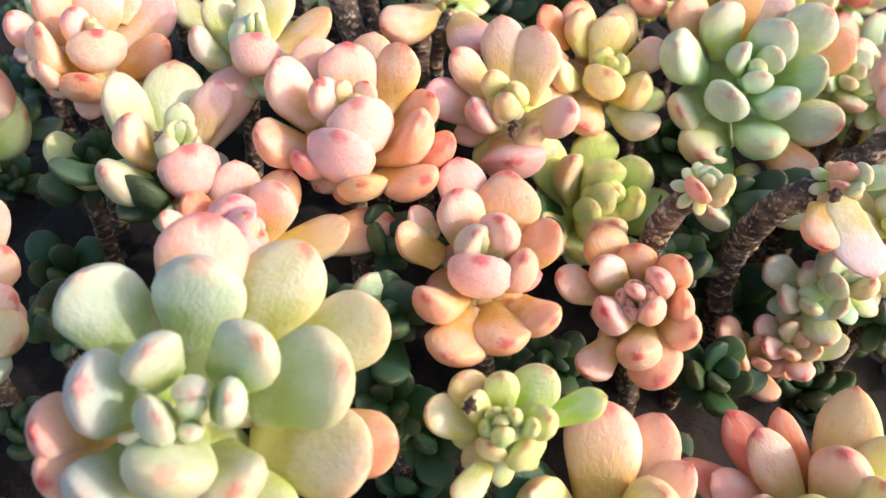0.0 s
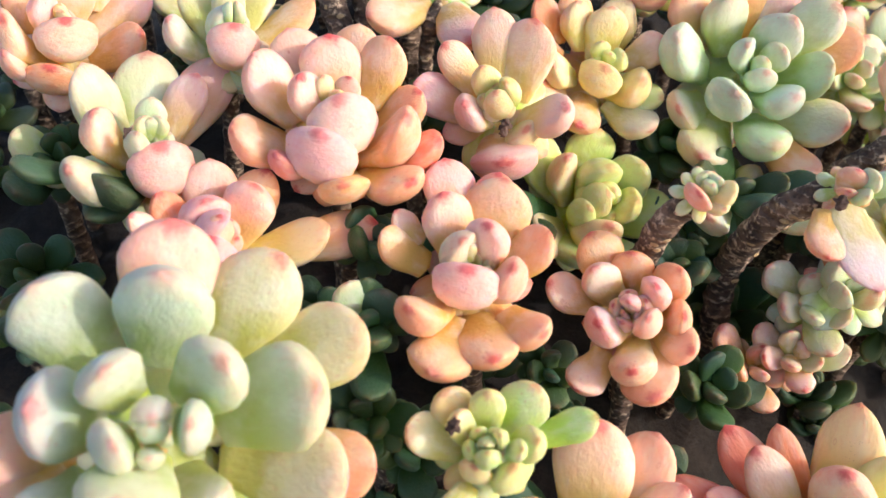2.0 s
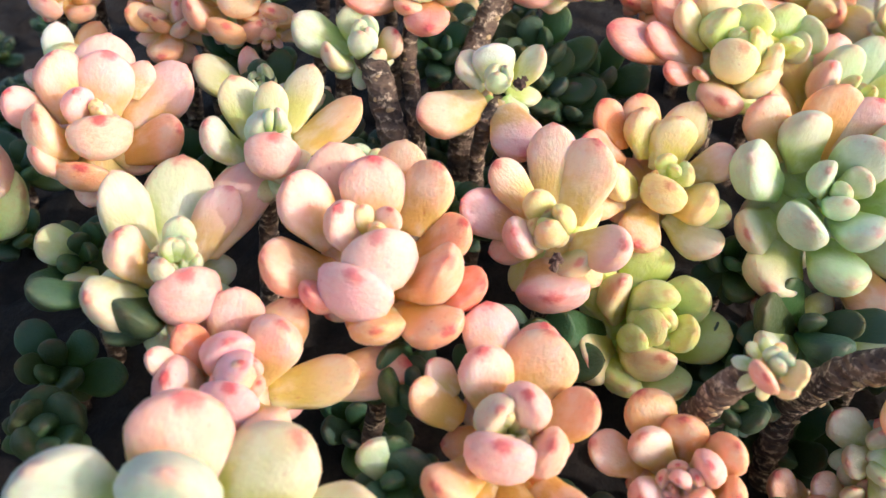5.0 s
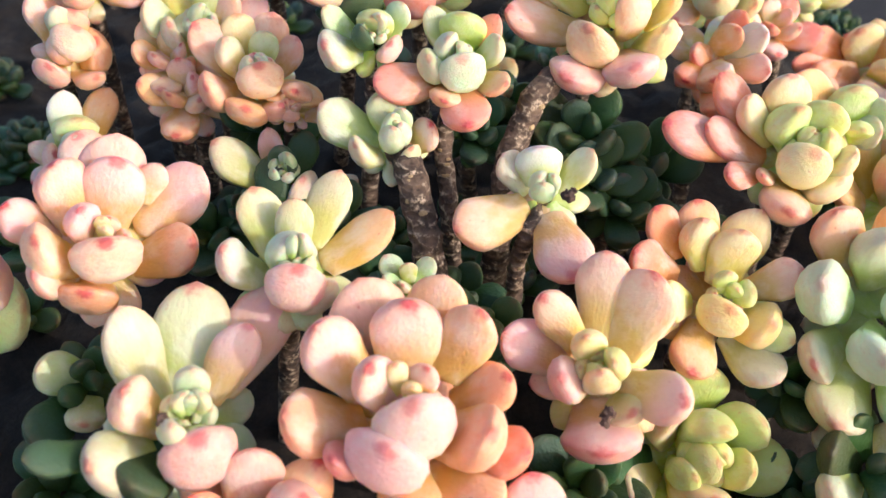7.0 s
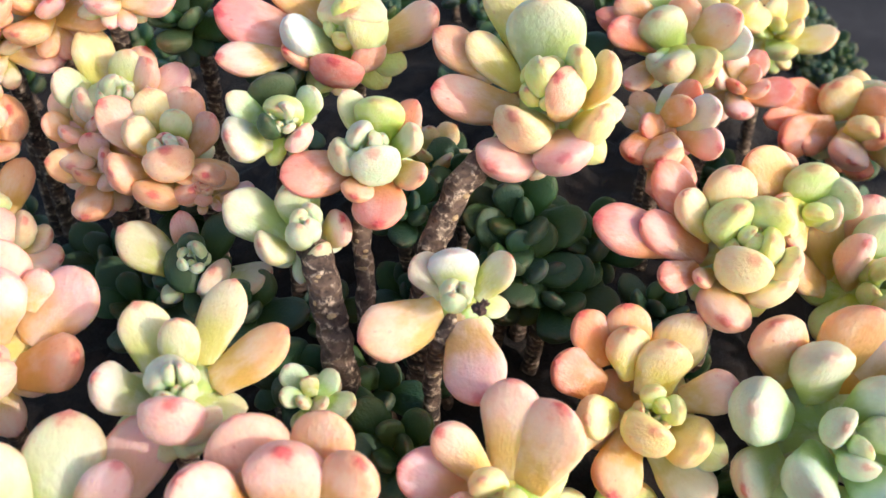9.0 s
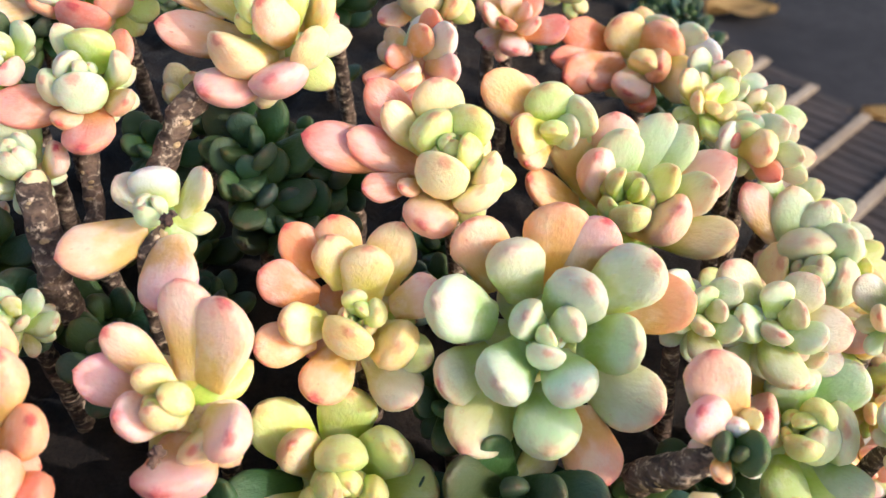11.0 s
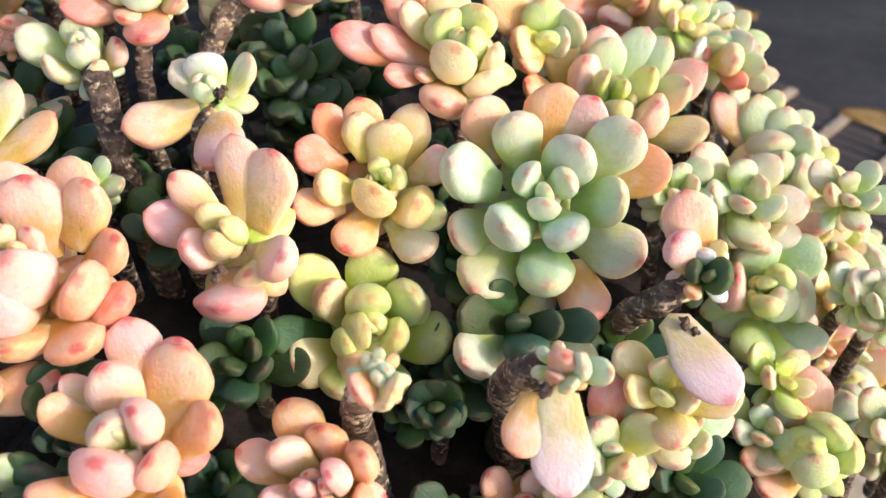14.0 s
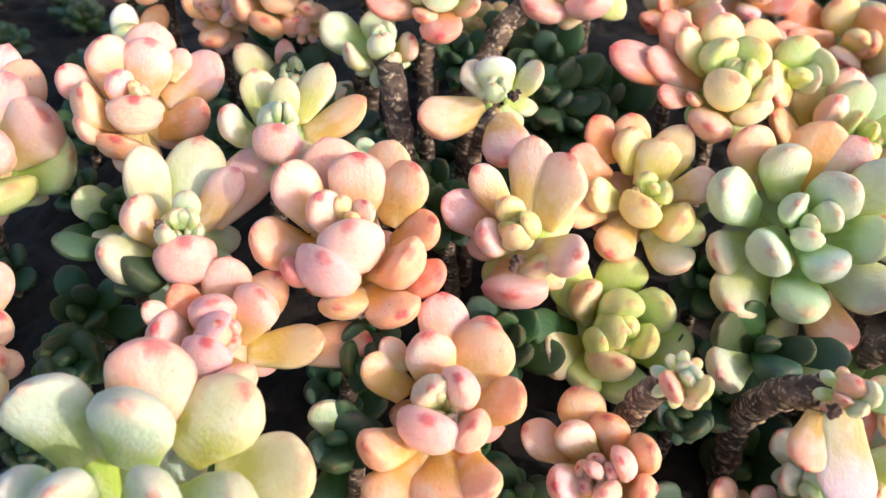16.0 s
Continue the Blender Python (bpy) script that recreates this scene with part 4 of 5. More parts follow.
rosette('pale green fleshy rosette with plump leaves', (0.1759, 0.3109, 1.0605), (-0.067, -0.544, 0.837), [
    (169, 62, 13.7, 16.6, -3.6, 4.3, 0, 'y'), (247, 58, 14.2, 14.7, -3.6, 5.0, 0, 'y'), (101, 29, 24.7, 14.5, -3.6, 6.0, 0, 'g'), (125, 24, 21.3, 10.9, -0.1, 13.9, 0, 'p'),
    (305, 66, 13.2, 16.7, -3.6, 3.5, 0, 'k'), (308, 29, 24.6, 14.7, -3.6, 6.0, 0, 'p'), (79, 35, 21.0, 12.9, -3.6, 6.0, 0, 'g')], [
    (103, 68, 16.4, 16.5, -1.2, 2.8, 0, 'g'), (46, 55, 18.5, 13.6, -1.2, 4.9, 0, 'g'), (341, 68, 16.4, 14.9, -1.2, 2.8, 0, 'g'), (345, 88, 14.1, 10.5, 2.4, 0.1, 0, 'g'),
    (255, 82, 14.2, 8.8, 2.4, 0.5, 0, 'l'), (113, 85, 7.3, 6.5, 7.6, 0.2, 0, 'g')] + heart(20.1, 240, 220, 'g', 'g'))
rosette('pale green fleshy rosette with plump leaves', (0.2148, 0.3165, 1.0106), (-0.148, -0.472, 0.869), [
    (174, 63, 13.9, 16.0, -3.7, 4.1, 0, 'o'), (263, 69, 13.4, 18.0, -3.7, 3.2, 0, 'o'), (31, 50, 16.3, 17.5, -3.7, 6.2, 0, 'g'), (343, 56, 15.0, 18.0, -3.7, 5.5, 0, 'g'),
    (107, 36, 21.1, 14.7, -3.7, 6.2, 0, 'y'), (73, 31, 24.2, 13.0, -3.7, 6.2, 0, 'p'), (297, 56, 15.1, 16.0, -3.7, 5.7, 0, 'o')], [
    (18, 88, 15.8, 19.1, -1.2, 0.2, 0, 'y'), (9, 85, 15.8, 14.7, -1.2, 0.6, 0, 'g'), (150, 89, 14.5, 8.9, 2.5, 0.1, 0, 'l')] + heart(20.7, 20, 0, 'l', 'l'))
rosette('pale green fleshy rosette with plump leaves', (0.2117, 0.2752, 0.9903), (-0.146, -0.362, 0.921), [
    (115, 36, 21.7, 12.0, -3.8, 6.4, 0, 'r'), (88, 46, 17.7, 14.9, -3.8, 6.4, 0, 'o'), (43, 40, 19.8, 14.0, -3.8, 6.4, 0, 'p'), (234, 49, 17.0, 14.6, -3.8, 6.4, 0, 'g'),
    (288, 54, 15.9, 15.6, -3.8, 6.3, 0, 'g'), (346, 44, 18.4, 10.9, -3.8, 6.4, 0, 'q'), (315, 38, 20.6, 10.7, -3.8, 6.4, 0, 'q')], [
    (46, 88, 16.2, 17.7, -1.3, 0.3, 0, 'g'), (16, 80, 16.5, 14.0, -1.3, 1.4, 0, 'g'), (247, 75, 16.8, 13.4, -1.3, 2.1, 0, 'g'), (100, 85, 15.0, 9.8, 2.6, 0.4, 0, 'l'),
    (79, 75, 7.9, 6.6, 8.1, 0.5, 0, 'g')] + heart(21.3, 25, 5, 'l', 'g'))
rosette('yellow-green fleshy rosette with blushed leaf tips', (0.1737, 0.2147, 1.0293), (-0.255, -0.357, 0.899), [
    (102, 44, 13.8, 10.7, -2.9, 4.8, 0, 'o'), (85, 24, 23.4, 14.7, -2.9, 4.8, 0, 'o'), (187, 36, 16.4, 10.2, -2.9, 4.8, 0, 'o'), (221, 36, 16.2, 10.5, -2.9, 4.8, 0, 'o'),
    (8, 50, 12.5, 12.5, -2.9, 4.8, 0, 'l')], [
    (46, 60, 14.0, 13.8, -1.0, 3.3, 0, 'l'), (131, 88, 12.1, 14.5, -1.0, 0.2, 0, 'l'), (285, 77, 12.4, 12.7, -1.0, 1.3, 0, 'l'), (71, 89, 11.2, 8.3, 1.9, 0.1, 0, 'l'),
    (31, 85, 11.2, 7.1, 1.9, 0.2, 0, 'l')] + heart(16.0, 95, 75, 'l', 'l'))
rosette('cream and coral rosette with upright yellow leaves', (-0.0394, 0.3387, 1.1311), (0.047, -0.549, 0.835), [
    (183, 24, 29.8, 15.3, -2.4, 10.5, 0, 'r'), (205, 24, 21.1, 10.8, 1.1, 18.6, 0, 'q'), (259, 59, 15.8, 15.9, -4.1, 5.5, 0, 'r'), (317, 66, 14.9, 11.4, -4.1, 4.1, 0, 'o'),
    (17, 36, 23.2, 12.6, -4.1, 6.8, 0, 'p'), (214, 46, 18.7, 9.7, -4.1, 6.8, 0, 'o'), (150, 30, 24.3, 12.5, -2.5, 9.5, 0, 'o')], [
    (200, 55, 20.9, 12.1, -1.4, 5.6, 0, 'w'), (88, 86, 17.2, 19.7, -1.4, 0.5, 0, 'y'), (358, 82, 17.3, 15.5, -1.4, 1.1, 0, 'l'), (104, 56, 20.8, 14.6, -1.4, 5.5, 0, 'y'),
    (126, 85, 15.9, 9.1, 2.7, 0.3, 0, 'l')] + heart(22.6, 120, 100, 'l', 'l'))
rosette('small green rosette near the soil, leaf colour darkened for shade', (-0.0959, 0.2068, 1.0829), (0.4, -0.573, 0.715), [
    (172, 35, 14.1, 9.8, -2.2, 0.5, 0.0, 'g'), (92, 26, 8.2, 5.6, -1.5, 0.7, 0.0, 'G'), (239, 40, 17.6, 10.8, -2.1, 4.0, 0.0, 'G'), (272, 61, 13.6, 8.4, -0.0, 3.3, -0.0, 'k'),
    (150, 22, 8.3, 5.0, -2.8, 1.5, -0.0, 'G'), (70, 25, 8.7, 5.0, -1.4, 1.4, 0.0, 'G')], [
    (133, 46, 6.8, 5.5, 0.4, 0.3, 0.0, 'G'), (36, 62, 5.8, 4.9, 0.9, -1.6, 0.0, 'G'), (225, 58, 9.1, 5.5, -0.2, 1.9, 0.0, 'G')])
rosette('small grey-green cluster with two pink leaves on a woody stem', (0.1346, 0.2247, 1.0869), (-0.085, -0.707, 0.702), [
    (106, 24, 22.0, 13.6, -2.3, 0.6, -0.0, 'q'), (345, 53, 11.0, 9.6, -0.5, -0.7, 0.0, 'G'), (243, 59, 8.8, 4.8, 0.8, 3.0, 0.0, 'o')], [
    (137, 38, 13.7, 10.3, -0.4, 0.5, 0.0, 'p'), (91, 43, 7.0, 5.8, 0.2, 0.4, -0.0, 'w'), (182, 59, 7.8, 6.4, 0.7, -0.7, -0.0, 'G'), (60, 32, 8.7, 4.9, -1.0, 1.8, 0.0, 'y'),
    (305, 79, 6.9, 4.1, 1.4, 0.2, -0.0, 'G')], stem=[(0.1271, 0.2247, 1.0775), (0.1208, 0.2286, 1.0686), (0.1142, 0.2358, 1.0497), (0.1114, 0.2428, 1.0272)], girth=4.0, extra=[(0.1274, 0.2173, 1.0787, 0.1395, 0.194, 1.0727, 14.7, 'd')], husks=[(0.1302, 0.2133, 1.0799, 2.6), (0.1329, 0.2121, 1.0781, 2.1)])
rosette('yellow-green fleshy rosette with blushed leaf tips', (0.1299, 0.3946, 1.0877), (-0.104, -0.895, 0.433), [
    (130, 31, 19.9, 15.7, -3.7, 1.8, 0.0, 'y'), (244, 65, 24.2, 14.3, 2.1, 2.4, 0.0, 'p'), (48, 37, 19.5, 18.0, -2.8, -0.6, 0.0, 'o'), (6, 33, 26.1, 15.1, -4.8, 4.1, -0.0, 'w'),
    (27, 31, 22.6, 13.5, -5.2, 3.7, -0.0, 'g'), (160, 25, 25.7, 12.9, -4.4, 9.0, 0.0, 'r'), (180, 28, 23.0, 9.1, -1.7, 13.2, -0.0, 'r'), (193, 39, 28.5, 14.6, -0.0, 7.1, 0.0, 'r'),
    (201, 41, 20.8, 10.7, -1.0, 6.4, -0.0, 'r'), (271, 64, 19.8, 10.1, 1.4, 7.4, -0.0, 'r'), (337, 48, 26.4, 16.1, -2.1, 2.8, -0.0, 'y'), (70, 27, 18.0, 14.5, -4.9, 1.4, -0.0, 'g')], [
    (67, 57, 15.0, 12.0, 3.9, -6.2, -0.0, 'y'), (346, 63, 15.8, 12.1, 1.4, -1.0, -0.0, 'o')])
rosette('plump orange-peach fleshy rosette with rounded leaves', (-0.1087, 0.1525, 1.0736), (0.492, -0.672, 0.554), [
    (63, 34, 19.3, 11.3, -0.5, 1.1, 0.0, 'p'), (21, 40, 13.9, 10.1, -0.1, 0.5, -0.0, 'p'), (331, 55, 20.0, 11.6, 1.7, 0.9, 0.0, 'y'), (291, 61, 20.0, 10.8, 3.1, 5.8, 0.0, 'g'),
    (80, 22, 21.0, 10.3, -2.9, 7.8, 0.0, 'p')], [
    (86, 44, 13.0, 11.2, 0.9, 0.2, 0.0, 'p')])
rosette('yellow-green fleshy rosette with blushed leaf tips', (0.0557, 0.3657, 1.1245), (-0.262, -0.855, 0.448), [
    (159, 24, 19.2, 8.8, -2.8, 8.8, -0.0, 'r'), (165, 36, 19.5, 10.3, -0.8, 4.3, 0.0, 'r'), (143, 27, 19.6, 10.4, -3.0, 5.7, 0.0, 'o'), (83, 26, 16.6, 10.8, -4.4, 1.4, -0.0, 'o'),
    (32, 30, 22.6, 13.7, -5.2, 2.6, 0.0, 'p'), (14, 27, 19.5, 10.7, -5.6, 6.0, -0.0, 'w'), (336, 52, 20.5, 12.5, -1.0, 2.8, -0.0, 'y'), (118, 18, 18.5, 10.5, -5.6, 4.5, -0.0, 'l'),
    (66, 17, 17.6, 10.5, -6.9, 3.7, 0.0, 'g'), (229, 51, 17.3, 8.5, 1.8, 5.5, -0.0, 'o')], [
    (120, 38, 15.9, 14.4, -0.9, -0.5, 0.0, 'g'), (292, 73, 20.5, 13.0, 1.2, 0.2, 0.0, 'g'), (254, 72, 17.1, 10.0, 2.4, 0.7, 0.0, 'g')])
rosette('small green rosette near the soil, leaf colour darkened for shade', (0.0894, 0.2259, 1.0618), (0.128, -0.65, 0.749), [
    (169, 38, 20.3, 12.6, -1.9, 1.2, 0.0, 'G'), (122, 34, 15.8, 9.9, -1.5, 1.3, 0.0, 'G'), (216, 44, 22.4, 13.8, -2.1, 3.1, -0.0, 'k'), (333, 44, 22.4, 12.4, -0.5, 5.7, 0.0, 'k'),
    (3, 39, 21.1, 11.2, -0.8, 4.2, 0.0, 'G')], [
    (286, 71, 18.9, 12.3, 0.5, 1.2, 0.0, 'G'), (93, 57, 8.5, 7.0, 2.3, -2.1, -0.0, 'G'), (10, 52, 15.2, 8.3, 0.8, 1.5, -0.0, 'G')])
rosette('plump peach-pink fleshy rosette with red-spotted tips', (-0.0188, 0.0927, 1.0594), (0.127, -0.581, 0.804), [
    (144, 33, 19.0, 10.9, -1.3, 1.9, -0.0, 'o'), (28, 31, 16.0, 9.0, -0.9, 1.8, 0.0, 'p'), (141, 29, 12.6, 9.0, -1.8, 0.9, -0.0, 'o'), (52, 37, 12.6, 8.9, -0.3, 0.7, 0.0, 'p')], [
    (83, 37, 15.2, 13.8, -0.1, -0.4, -0.0, 'p')])
rosette('pale green fleshy rosette with plump leaves', (0.1144, 0.1952, 1.0501), (-0.015, -0.587, 0.81), [
    (36, 34, 16.2, 10.9, -1.5, 1.0, 0.0, 'k'), (68, 21, 14.9, 7.6, -2.5, 4.7, -0.0, 'g'), (94, 22, 18.3, 10.4, -2.3, 2.7, -0.0, 'r')], [
    (124, 41, 12.2, 10.8, -0.0, -0.5, 0.0, 'g'), (309, 70, 12.7, 7.9, 0.7, 0.2, 0.0, 'y'), (204, 59, 12.1, 8.0, 0.3, 0.3, 0.0, 'g'), (92, 61, 6.8, 5.3, 2.4, -1.6, -0.0, 'g')])
rosette('pale green fleshy rosette with plump leaves', (0.1354, 0.2104, 1.0429), (-0.103, -0.612, 0.784), [
    (127, 31, 9.9, 8.8, -0.6, 0.1, -0.0, 'y'), (24, 46, 9.0, 8.7, -0.2, -2.7, 0.0, 'g'), (317, 52, 11.8, 8.7, -0.8, 0.2, 0.0, 'g'), (195, 50, 9.4, 7.3, 0.0, 0.3, -0.0, 'g')], [
    (254, 66, 11.2, 7.2, 0.5, 1.9, 0.0, 'g'), (91, 69, 4.7, 4.3, 1.3, -1.9, -0.0, 'g')])
rosette('pale green fleshy rosette with plump leaves', (0.1536, 0.3357, 1.0919), (-0.124, -0.873, 0.472), [
    (30, 28, 15.4, 10.8, -3.4, 0.9, 0.0, 'g'), (350, 35, 15.9, 8.5, -2.1, 4.8, 0.0, 'g'), (319, 42, 13.7, 7.4, -1.0, 4.8, 0.0, 'r'), (155, 40, 11.3, 10.2, -1.0, -1.2, -0.0, 'w'),
    (144, 45, 7.4, 6.4, -0.4, -1.1, 0.0, 'r'), (68, 25, 10.3, 9.8, -3.0, 0.5, 0.0, 'g'), (83, 36, 10.3, 9.7, -1.0, -1.6, 0.0, 'l'), (335, 29, 15.2, 6.9, -2.0, 8.2, -0.0, 'g')], [
    (351, 54, 13.7, 11.5, -0.1, 0.0, -0.0, 'y')])
rosette('small green rosette near the soil, leaf colour darkened for shade', (0.0181, 0.3018, 1.0863), (0.262, -0.771, 0.58), [
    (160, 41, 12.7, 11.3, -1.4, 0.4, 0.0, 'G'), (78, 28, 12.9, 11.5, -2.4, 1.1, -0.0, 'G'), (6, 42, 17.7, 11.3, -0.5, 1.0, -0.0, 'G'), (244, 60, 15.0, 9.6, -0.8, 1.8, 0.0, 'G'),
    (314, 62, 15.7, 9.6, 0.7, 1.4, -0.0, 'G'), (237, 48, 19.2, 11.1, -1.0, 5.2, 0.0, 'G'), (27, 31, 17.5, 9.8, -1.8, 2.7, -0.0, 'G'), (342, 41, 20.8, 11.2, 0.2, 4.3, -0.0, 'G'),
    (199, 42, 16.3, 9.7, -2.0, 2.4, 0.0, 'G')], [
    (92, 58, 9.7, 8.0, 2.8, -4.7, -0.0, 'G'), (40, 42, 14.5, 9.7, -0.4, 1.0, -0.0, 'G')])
rosette('small green rosette near the soil, leaf colour darkened for shade', (-0.0351, 0.251, 1.0823), (0.489, -0.599, 0.635), [
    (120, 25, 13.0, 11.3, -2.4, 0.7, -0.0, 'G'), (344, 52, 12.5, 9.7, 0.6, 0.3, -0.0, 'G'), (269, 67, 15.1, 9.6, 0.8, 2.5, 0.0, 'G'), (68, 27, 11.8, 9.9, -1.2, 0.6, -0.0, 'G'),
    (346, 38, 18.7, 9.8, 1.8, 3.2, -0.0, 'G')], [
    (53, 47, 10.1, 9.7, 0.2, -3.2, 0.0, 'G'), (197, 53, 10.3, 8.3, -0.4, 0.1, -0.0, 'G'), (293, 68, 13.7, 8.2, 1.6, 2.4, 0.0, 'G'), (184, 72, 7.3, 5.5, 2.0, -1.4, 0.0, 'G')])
rosette('small green rosette near the soil, leaf colour darkened for shade', (0.07, 0.2049, 1.0512), (-0.036, -0.661, 0.749), [
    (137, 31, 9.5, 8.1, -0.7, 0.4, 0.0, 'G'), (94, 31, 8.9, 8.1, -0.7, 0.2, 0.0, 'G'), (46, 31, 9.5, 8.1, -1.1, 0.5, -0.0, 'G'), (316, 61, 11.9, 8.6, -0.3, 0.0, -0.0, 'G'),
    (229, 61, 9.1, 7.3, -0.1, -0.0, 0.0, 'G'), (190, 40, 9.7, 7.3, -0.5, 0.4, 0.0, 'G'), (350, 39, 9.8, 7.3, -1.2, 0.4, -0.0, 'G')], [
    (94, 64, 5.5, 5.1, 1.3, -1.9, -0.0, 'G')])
rosette('small green rosette near the soil, leaf colour darkened for shade', (-0.1003, 0.177, 1.0516), (0.414, -0.525, 0.744), [
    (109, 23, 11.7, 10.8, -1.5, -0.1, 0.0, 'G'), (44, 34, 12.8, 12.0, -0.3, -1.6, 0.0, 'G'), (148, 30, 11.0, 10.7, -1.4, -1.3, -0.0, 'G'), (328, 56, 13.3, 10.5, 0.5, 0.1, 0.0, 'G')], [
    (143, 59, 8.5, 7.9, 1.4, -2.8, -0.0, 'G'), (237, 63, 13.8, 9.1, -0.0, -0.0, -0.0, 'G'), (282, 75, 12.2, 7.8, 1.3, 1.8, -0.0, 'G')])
rosette('small green rosette near the soil, leaf colour darkened for shade', (-0.0124, 0.156, 1.0713), (0.062, -0.77, 0.635), [
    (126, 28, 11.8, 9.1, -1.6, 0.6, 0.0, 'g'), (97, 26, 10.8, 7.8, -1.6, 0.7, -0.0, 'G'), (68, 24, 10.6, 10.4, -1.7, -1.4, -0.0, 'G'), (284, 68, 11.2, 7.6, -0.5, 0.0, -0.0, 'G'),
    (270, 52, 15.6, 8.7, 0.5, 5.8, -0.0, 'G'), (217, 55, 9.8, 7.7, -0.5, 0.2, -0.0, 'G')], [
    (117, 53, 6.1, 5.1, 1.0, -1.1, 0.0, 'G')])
rosette('small green rosette near the soil, leaf colour darkened for shade', (-0.0134, 0.1803, 1.0772), (0.466, -0.569, 0.677), [
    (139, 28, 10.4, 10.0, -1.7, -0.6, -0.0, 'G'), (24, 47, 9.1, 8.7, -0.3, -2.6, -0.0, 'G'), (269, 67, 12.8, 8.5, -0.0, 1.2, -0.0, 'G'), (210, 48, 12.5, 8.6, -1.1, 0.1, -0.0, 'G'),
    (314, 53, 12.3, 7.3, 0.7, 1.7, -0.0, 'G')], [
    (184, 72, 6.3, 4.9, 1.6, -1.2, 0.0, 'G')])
rosette('pale green fleshy rosette with plump leaves', (0.0982, 0.1848, 1.0906), (-0.18, -0.695, 0.696), [
    (2, 30, 11.2, 6.3, -1.6, 1.7, -0.0, 'g'), (307, 57, 7.7, 5.1, -0.3, 0.7, -0.0, 'g'), (247, 61, 5.8, 4.9, -0.7, -0.6, -0.0, 'o')], [
    (67, 40, 7.6, 7.3, -0.1, -2.0, 0.0, 'o'), (10, 45, 8.6, 6.1, -0.6, 0.2, -0.0, 'g')], stem=[(0.0976, 0.1908, 1.0846), (0.0909, 0.1943, 1.0786), (0.087, 0.2026, 1.0638), (0.0886, 0.2161, 1.0387)], girth=4.2, extra=[(0.0979, 0.1824, 1.0877, 0.0997, 0.1604, 1.0789, 13.0, 'd'), (0.0937, 0.1812, 1.0867, 0.0896, 0.167, 1.0823, 9.9, 'o')], husks=[(0.0948, 0.1789, 1.0902, 2.7)])
rosette('yellow-green fleshy rosette with blushed leaf tips', (0.0604, 0.1735, 1.0958), (0.016, -0.69, 0.724), [
    (214, 56, 8.7, 7.6, -0.1, -0.3, 0.0, 'o'), (339, 53, 8.6, 6.9, -0.2, 0.1, -0.0, 'y'), (296, 55, 7.3, 4.6, -0.3, 1.7, 0.0, 'y')], [
    (91, 41, 5.0, 4.2, 0.1, 0.3, 0.0, 'g'), (47, 47, 5.5, 4.8, 0.1, -0.1, 0.0, 'g'), (43, 61, 4.7, 4.1, 0.7, -1.1, 0.0, 'g')], stem=[(0.0556, 0.1786, 1.0852), (0.0535, 0.1821, 1.0739), (0.0534, 0.1896, 1.0543)], girth=3.4)
rosette('pale green fleshy rosette with plump leaves', (0.2098, 0.2248, 1.0309), (-0.347, -0.548, 0.761), [
    (76, 20, 12.7, 6.9, -2.4, 3.1, -0.0, 'p'), (25, 40, 10.9, 9.6, -1.3, 0.6, -0.0, 'g'), (170, 44, 10.0, 8.4, 0.1, -0.1, 0.0, 'g'), (77, 33, 10.0, 8.2, -0.8, 0.8, -0.0, 'g'),
    (22, 21, 12.0, 6.8, -3.7, 2.6, 0.0, 'p'), (287, 67, 13.7, 9.0, -0.0, 1.1, -0.0, 'k'), (335, 43, 12.5, 7.9, -2.1, 1.7, 0.0, 'p'), (222, 53, 13.1, 7.9, 0.3, 1.4, 0.0, 'g')], [
    (111, 41, 8.2, 6.8, 0.3, 0.4, -0.0, 'g')])
rosette('plump orange-peach fleshy rosette with rounded leaves', (0.051, 0.3353, 1.1158), (-0.265, -0.812, 0.52), [
    (54, 24, 14.4, 8.4, -4.5, 3.3, -0.0, 'r'), (41, 37, 13.6, 9.0, -2.2, 0.9, -0.0, 'o'), (20, 32, 17.7, 10.3, -3.8, 3.2, 0.0, 'w'), (293, 66, 19.0, 11.6, 0.8, 3.7, 0.0, 'o'),
    (197, 49, 9.4, 8.1, -1.5, -1.7, 0.0, 'r'), (303, 65, 15.8, 9.4, 1.0, 3.5, -0.0, 'p'), (295, 57, 24.5, 13.9, 1.3, 7.1, -0.0, 'r'), (245, 57, 16.2, 9.5, 0.2, 2.8, -0.0, 'r'),
    (346, 35, 17.3, 9.6, -3.2, 5.5, 0.0, 'p')], [
    ])
rosette('pale green fleshy rosette with plump leaves', (0.0956, 0.3207, 1.1018), (0.002, -0.863, 0.505), [
    (103, 29, 15.5, 14.5, -2.4, 0.3, 0.0, 'l'), (198, 49, 16.0, 13.3, -0.4, 0.6, -0.0, 'y'), (32, 33, 14.4, 13.2, -2.3, 0.8, 0.0, 'g'), (124, 13, 14.3, 7.4, -5.1, 5.1, 0.0, 'r'),
    (143, 20, 24.3, 14.0, -4.4, 2.8, 0.0, 'o'), (171, 32, 13.0, 7.6, -2.0, 1.5, 0.0, 'o'), (2, 41, 11.6, 10.5, -1.6, -1.6, 0.0, 'g'), (232, 52, 15.0, 8.8, 0.1, 2.9, 0.0, 'o')], [
    (93, 59, 8.9, 8.1, 2.0, -3.2, -0.0, 'l')])


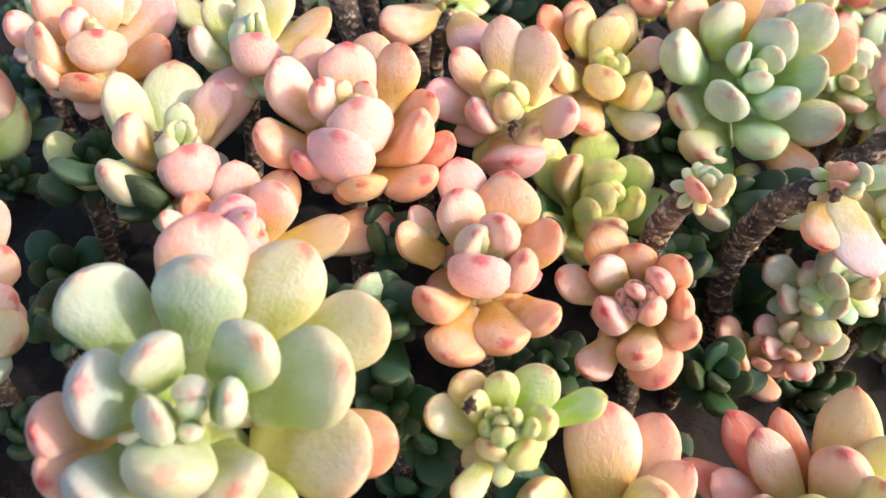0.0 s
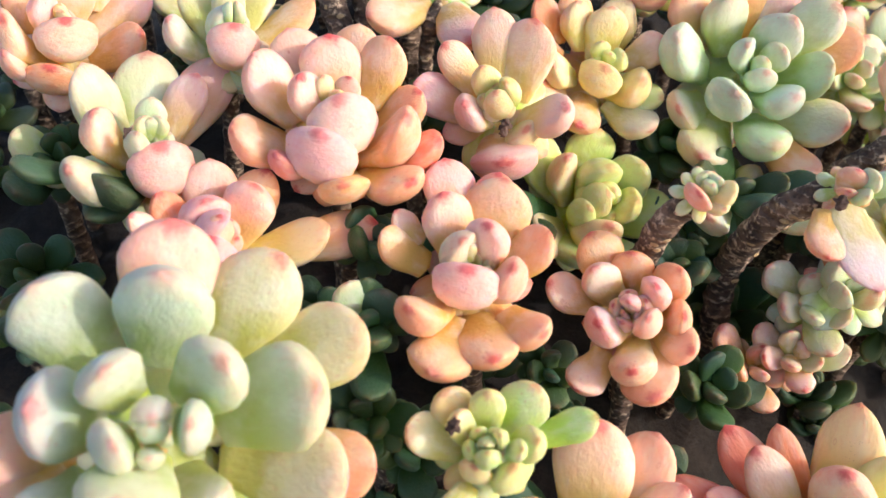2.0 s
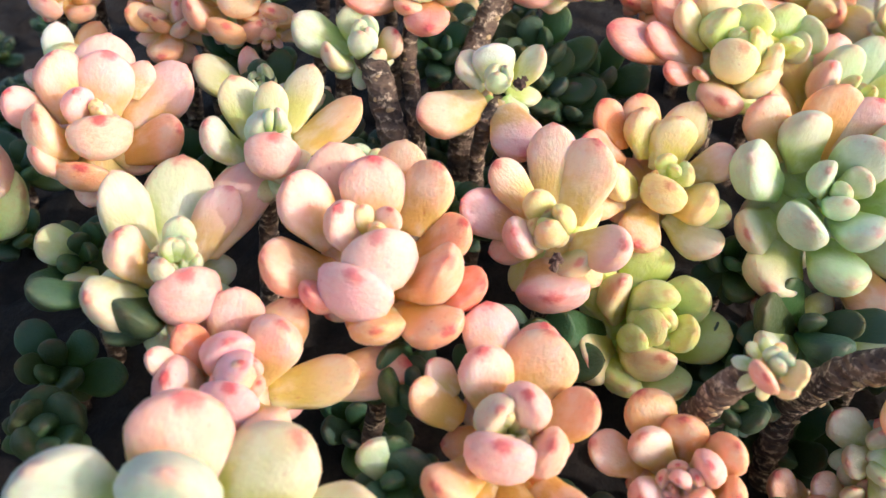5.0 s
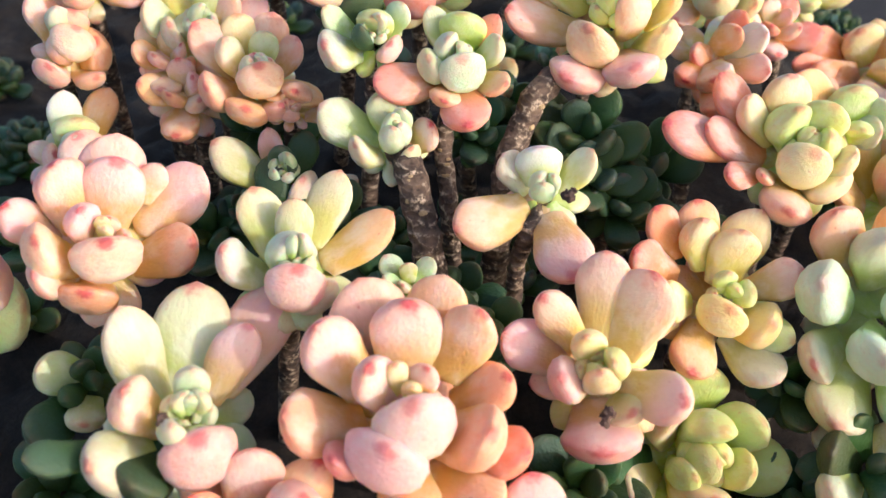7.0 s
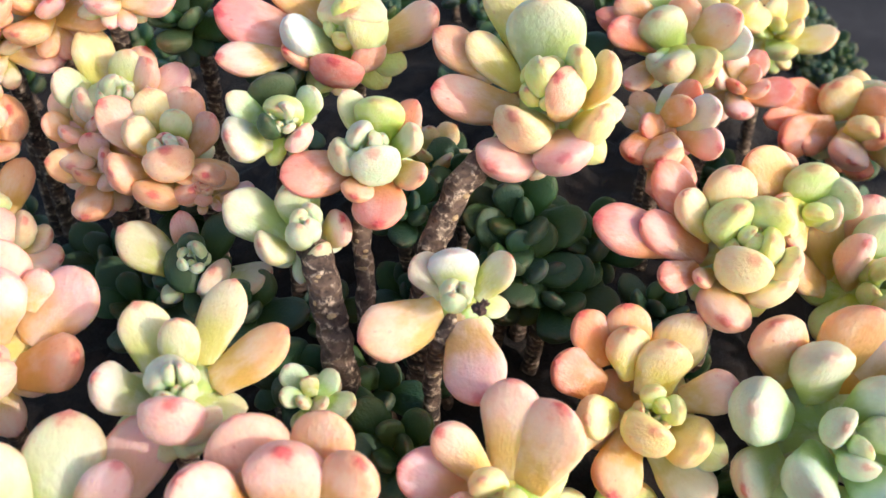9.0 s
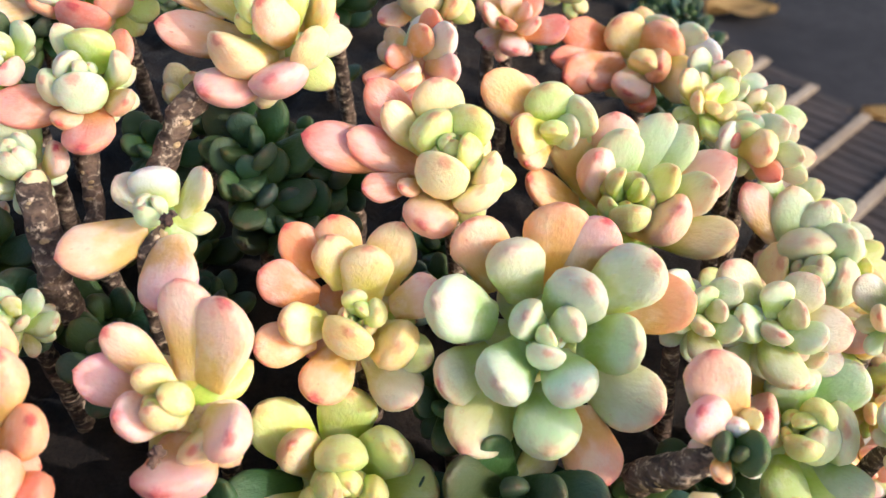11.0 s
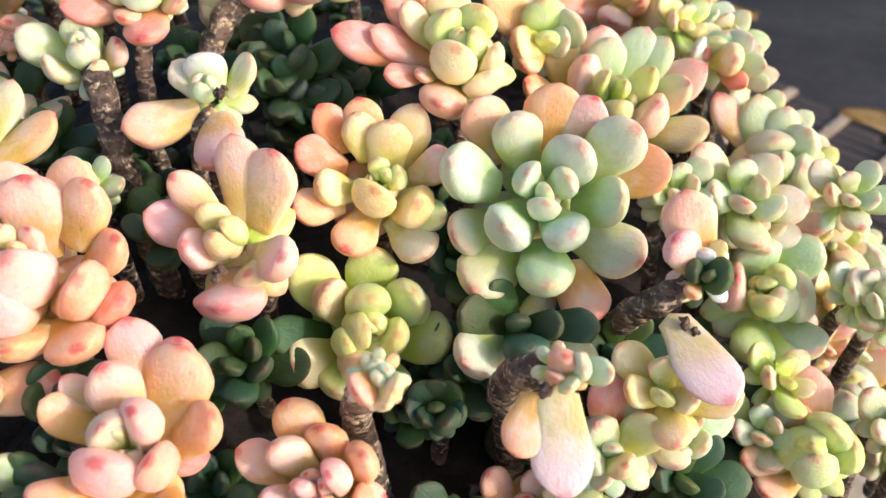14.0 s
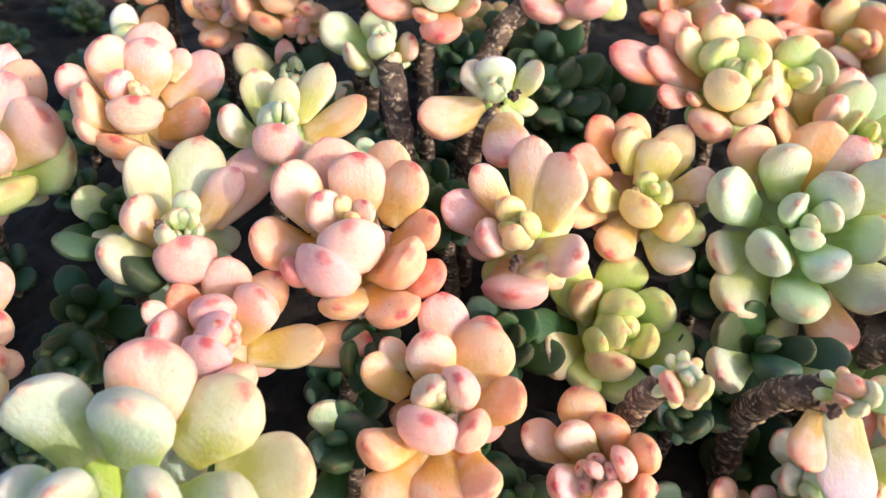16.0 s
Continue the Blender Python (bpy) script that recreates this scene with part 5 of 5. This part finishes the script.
def fill(rows):
    """Plain rosettes between the others: place, axis, radius in mm and tint."""
    for x, y, z, ax, ay, az, reach, tint in rows:
        rng = random.Random(round(x * 5001 + y * 7001))
        tints = {"p": "po", "k": "kp", "y": "yly", "l": "ly", "o": "op", "r": "rp", "g": "gk"}.get(tint, tint)
        leaves = [(*l[:7], rng.choice(tints)) for l in spiral(rng.randint(8, 9), reach, tint, rng)]
        rosette(FILL_LABEL[tint], (x, y, z), (ax, ay, az), leaves)


FILL_LABEL = {"G": "small green rosette near the soil, leaf colour darkened for shade", "p": "peach-pink fleshy rosette half hidden among others", "k": "olive-green rosette flushed with pink",
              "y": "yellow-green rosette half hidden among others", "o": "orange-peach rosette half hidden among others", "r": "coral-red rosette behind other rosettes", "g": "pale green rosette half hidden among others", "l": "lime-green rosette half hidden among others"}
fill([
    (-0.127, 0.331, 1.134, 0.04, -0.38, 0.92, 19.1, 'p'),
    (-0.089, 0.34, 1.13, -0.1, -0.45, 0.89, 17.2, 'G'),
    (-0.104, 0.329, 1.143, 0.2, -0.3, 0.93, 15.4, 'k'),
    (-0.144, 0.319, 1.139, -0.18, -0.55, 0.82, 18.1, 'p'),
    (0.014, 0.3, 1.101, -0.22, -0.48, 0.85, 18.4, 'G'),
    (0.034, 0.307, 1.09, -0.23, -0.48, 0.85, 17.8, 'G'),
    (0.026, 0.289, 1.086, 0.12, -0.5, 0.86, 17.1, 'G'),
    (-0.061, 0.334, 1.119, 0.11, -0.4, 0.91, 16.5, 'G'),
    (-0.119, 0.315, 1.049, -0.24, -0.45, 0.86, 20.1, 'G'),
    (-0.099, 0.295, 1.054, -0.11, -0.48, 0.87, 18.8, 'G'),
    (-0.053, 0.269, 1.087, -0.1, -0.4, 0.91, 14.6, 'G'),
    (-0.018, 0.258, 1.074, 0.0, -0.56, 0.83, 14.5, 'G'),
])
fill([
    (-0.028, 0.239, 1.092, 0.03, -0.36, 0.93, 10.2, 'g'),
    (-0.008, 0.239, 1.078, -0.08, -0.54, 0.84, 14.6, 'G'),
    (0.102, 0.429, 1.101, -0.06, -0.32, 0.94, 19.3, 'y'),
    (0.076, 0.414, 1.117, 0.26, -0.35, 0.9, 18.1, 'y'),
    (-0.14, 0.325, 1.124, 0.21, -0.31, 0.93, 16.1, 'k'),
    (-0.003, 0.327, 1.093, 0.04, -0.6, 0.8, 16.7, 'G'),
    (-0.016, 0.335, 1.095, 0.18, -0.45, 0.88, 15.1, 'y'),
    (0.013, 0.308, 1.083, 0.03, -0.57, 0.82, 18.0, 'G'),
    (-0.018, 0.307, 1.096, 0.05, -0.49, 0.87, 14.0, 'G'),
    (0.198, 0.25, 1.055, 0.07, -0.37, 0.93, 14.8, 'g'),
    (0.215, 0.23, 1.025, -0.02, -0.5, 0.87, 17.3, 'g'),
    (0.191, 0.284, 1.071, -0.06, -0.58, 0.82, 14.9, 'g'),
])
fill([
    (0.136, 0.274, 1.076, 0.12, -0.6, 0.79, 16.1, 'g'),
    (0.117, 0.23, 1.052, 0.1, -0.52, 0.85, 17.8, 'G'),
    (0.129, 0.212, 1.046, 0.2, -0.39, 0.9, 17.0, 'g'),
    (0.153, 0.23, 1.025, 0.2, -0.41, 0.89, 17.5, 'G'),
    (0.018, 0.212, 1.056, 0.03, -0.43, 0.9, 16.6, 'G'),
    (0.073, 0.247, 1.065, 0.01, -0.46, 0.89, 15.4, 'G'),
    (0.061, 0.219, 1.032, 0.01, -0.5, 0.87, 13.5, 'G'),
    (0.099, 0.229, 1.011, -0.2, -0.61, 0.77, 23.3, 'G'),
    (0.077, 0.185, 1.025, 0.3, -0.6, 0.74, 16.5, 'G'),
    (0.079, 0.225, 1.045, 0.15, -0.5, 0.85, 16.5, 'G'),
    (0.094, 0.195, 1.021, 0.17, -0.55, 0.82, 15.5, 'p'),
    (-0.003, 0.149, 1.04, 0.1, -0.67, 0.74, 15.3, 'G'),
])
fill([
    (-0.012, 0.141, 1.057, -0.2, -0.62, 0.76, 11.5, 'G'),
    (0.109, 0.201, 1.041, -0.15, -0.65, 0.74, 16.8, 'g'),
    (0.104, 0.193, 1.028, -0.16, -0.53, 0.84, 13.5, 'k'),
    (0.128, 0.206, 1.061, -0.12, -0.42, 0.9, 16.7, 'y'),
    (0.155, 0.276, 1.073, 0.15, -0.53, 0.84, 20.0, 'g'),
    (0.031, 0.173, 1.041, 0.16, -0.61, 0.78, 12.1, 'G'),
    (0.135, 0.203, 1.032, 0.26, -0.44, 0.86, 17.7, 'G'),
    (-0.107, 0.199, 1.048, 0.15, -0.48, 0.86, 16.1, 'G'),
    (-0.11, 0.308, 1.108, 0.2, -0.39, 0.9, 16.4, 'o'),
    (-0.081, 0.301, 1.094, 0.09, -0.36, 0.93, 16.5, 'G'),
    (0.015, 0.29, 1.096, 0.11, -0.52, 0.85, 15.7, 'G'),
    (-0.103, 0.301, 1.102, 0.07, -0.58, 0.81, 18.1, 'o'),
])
fill([
    (0.166, 0.233, 1.041, 0.29, -0.44, 0.85, 13.8, 'l'),
    (0.161, 0.275, 1.064, 0.31, -0.36, 0.88, 14.9, 'g'),
    (0.081, 0.384, 1.103, 0.12, -0.47, 0.88, 16.9, 'r'),
    (0.019, 0.374, 1.116, -0.02, -0.57, 0.82, 18.3, 'G'),
    (0.198, 0.222, 1.036, 0.06, -0.62, 0.79, 14.2, 'g'),
    (0.162, 0.222, 1.03, -0.06, -0.42, 0.91, 14.5, 'g'),
    (0.192, 0.255, 1.055, 0.18, -0.47, 0.86, 13.5, 'g'),
    (0.15, 0.365, 1.095, 0.07, -0.72, 0.71, 15.0, 'g'),
    (0.162, 0.359, 1.087, 0.05, -0.73, 0.71, 15.0, 'g'),
    (0.143, 0.346, 1.097, 0.28, -0.55, 0.76, 14.0, 'y'),
    (0.167, 0.351, 1.078, 0.07, -0.62, 0.69, 14.0, 'g'),
    (0.173, 0.335, 1.068, 0.05, -0.72, 0.68, 15.0, 'g'),
])
fill([
    (0.185, 0.335, 1.061, 0.28, -0.54, 0.77, 15.0, 'g'),
    (0.195, 0.328, 1.051, 0.24, -0.7, 0.7, 14.0, 'l'),
    (0.212, 0.343, 1.025, 0.19, -0.57, 0.78, 15.0, 'g'),
    (0.214, 0.327, 1.022, 0.26, -0.73, 0.74, 14.0, 'y'),
    (0.225, 0.334, 1.011, 0.2, -0.62, 0.68, 15.0, 'g'),
    (0.233, 0.324, 0.999, 0.14, -0.73, 0.79, 15.0, 'g'),
    (0.209, 0.303, 1.012, 0.26, -0.61, 0.7, 14.0, 'y'),
    (0.234, 0.305, 0.994, 0.27, -0.61, 0.78, 14.0, 'g'),
    (0.217, 0.291, 1.001, 0.25, -0.62, 0.71, 14.0, 'g'),
    (0.236, 0.289, 0.99, 0.18, -0.64, 0.67, 15.0, 'g'),
    (0.203, 0.287, 1.005, 0.09, -0.55, 0.66, 14.0, 'o'),
    (0.242, 0.278, 0.98, 0.01, -0.59, 0.69, 14.0, 'g'),
])
fill([
    (0.2, 0.279, 0.995, 0.16, -0.63, 0.7, 15.0, 'l'),
    (0.252, 0.27, 0.975, 0.3, -0.7, 0.71, 14.0, 'p'),
    (0.235, 0.26, 0.978, 0.06, -0.59, 0.69, 15.0, 'g'),
    (0.222, 0.257, 0.984, 0.11, -0.56, 0.7, 15.0, 'g'),
    (0.17, 0.236, 1.027, 0.17, -0.52, 0.67, 15.0, 'l'),
    (0.187, 0.299, 1.048, 0.02, -0.69, 0.76, 15.0, 'l'),
    (0.162, 0.299, 1.049, 0.18, -0.69, 0.7, 15.0, 'l'),
    (0.154, 0.303, 1.055, 0.05, -0.64, 0.66, 13.0, 'l'),
])

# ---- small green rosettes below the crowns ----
# Gap filler; the shade down here is put into tint G.
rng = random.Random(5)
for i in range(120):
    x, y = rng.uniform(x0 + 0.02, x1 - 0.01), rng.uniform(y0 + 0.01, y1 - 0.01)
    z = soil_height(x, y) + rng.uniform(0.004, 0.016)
    rosette("small green rosette near the soil, leaf colour darkened for shade", (x, y, z), (rng.uniform(-0.4, 0.4), rng.uniform(-0.6, 0.2), 1),
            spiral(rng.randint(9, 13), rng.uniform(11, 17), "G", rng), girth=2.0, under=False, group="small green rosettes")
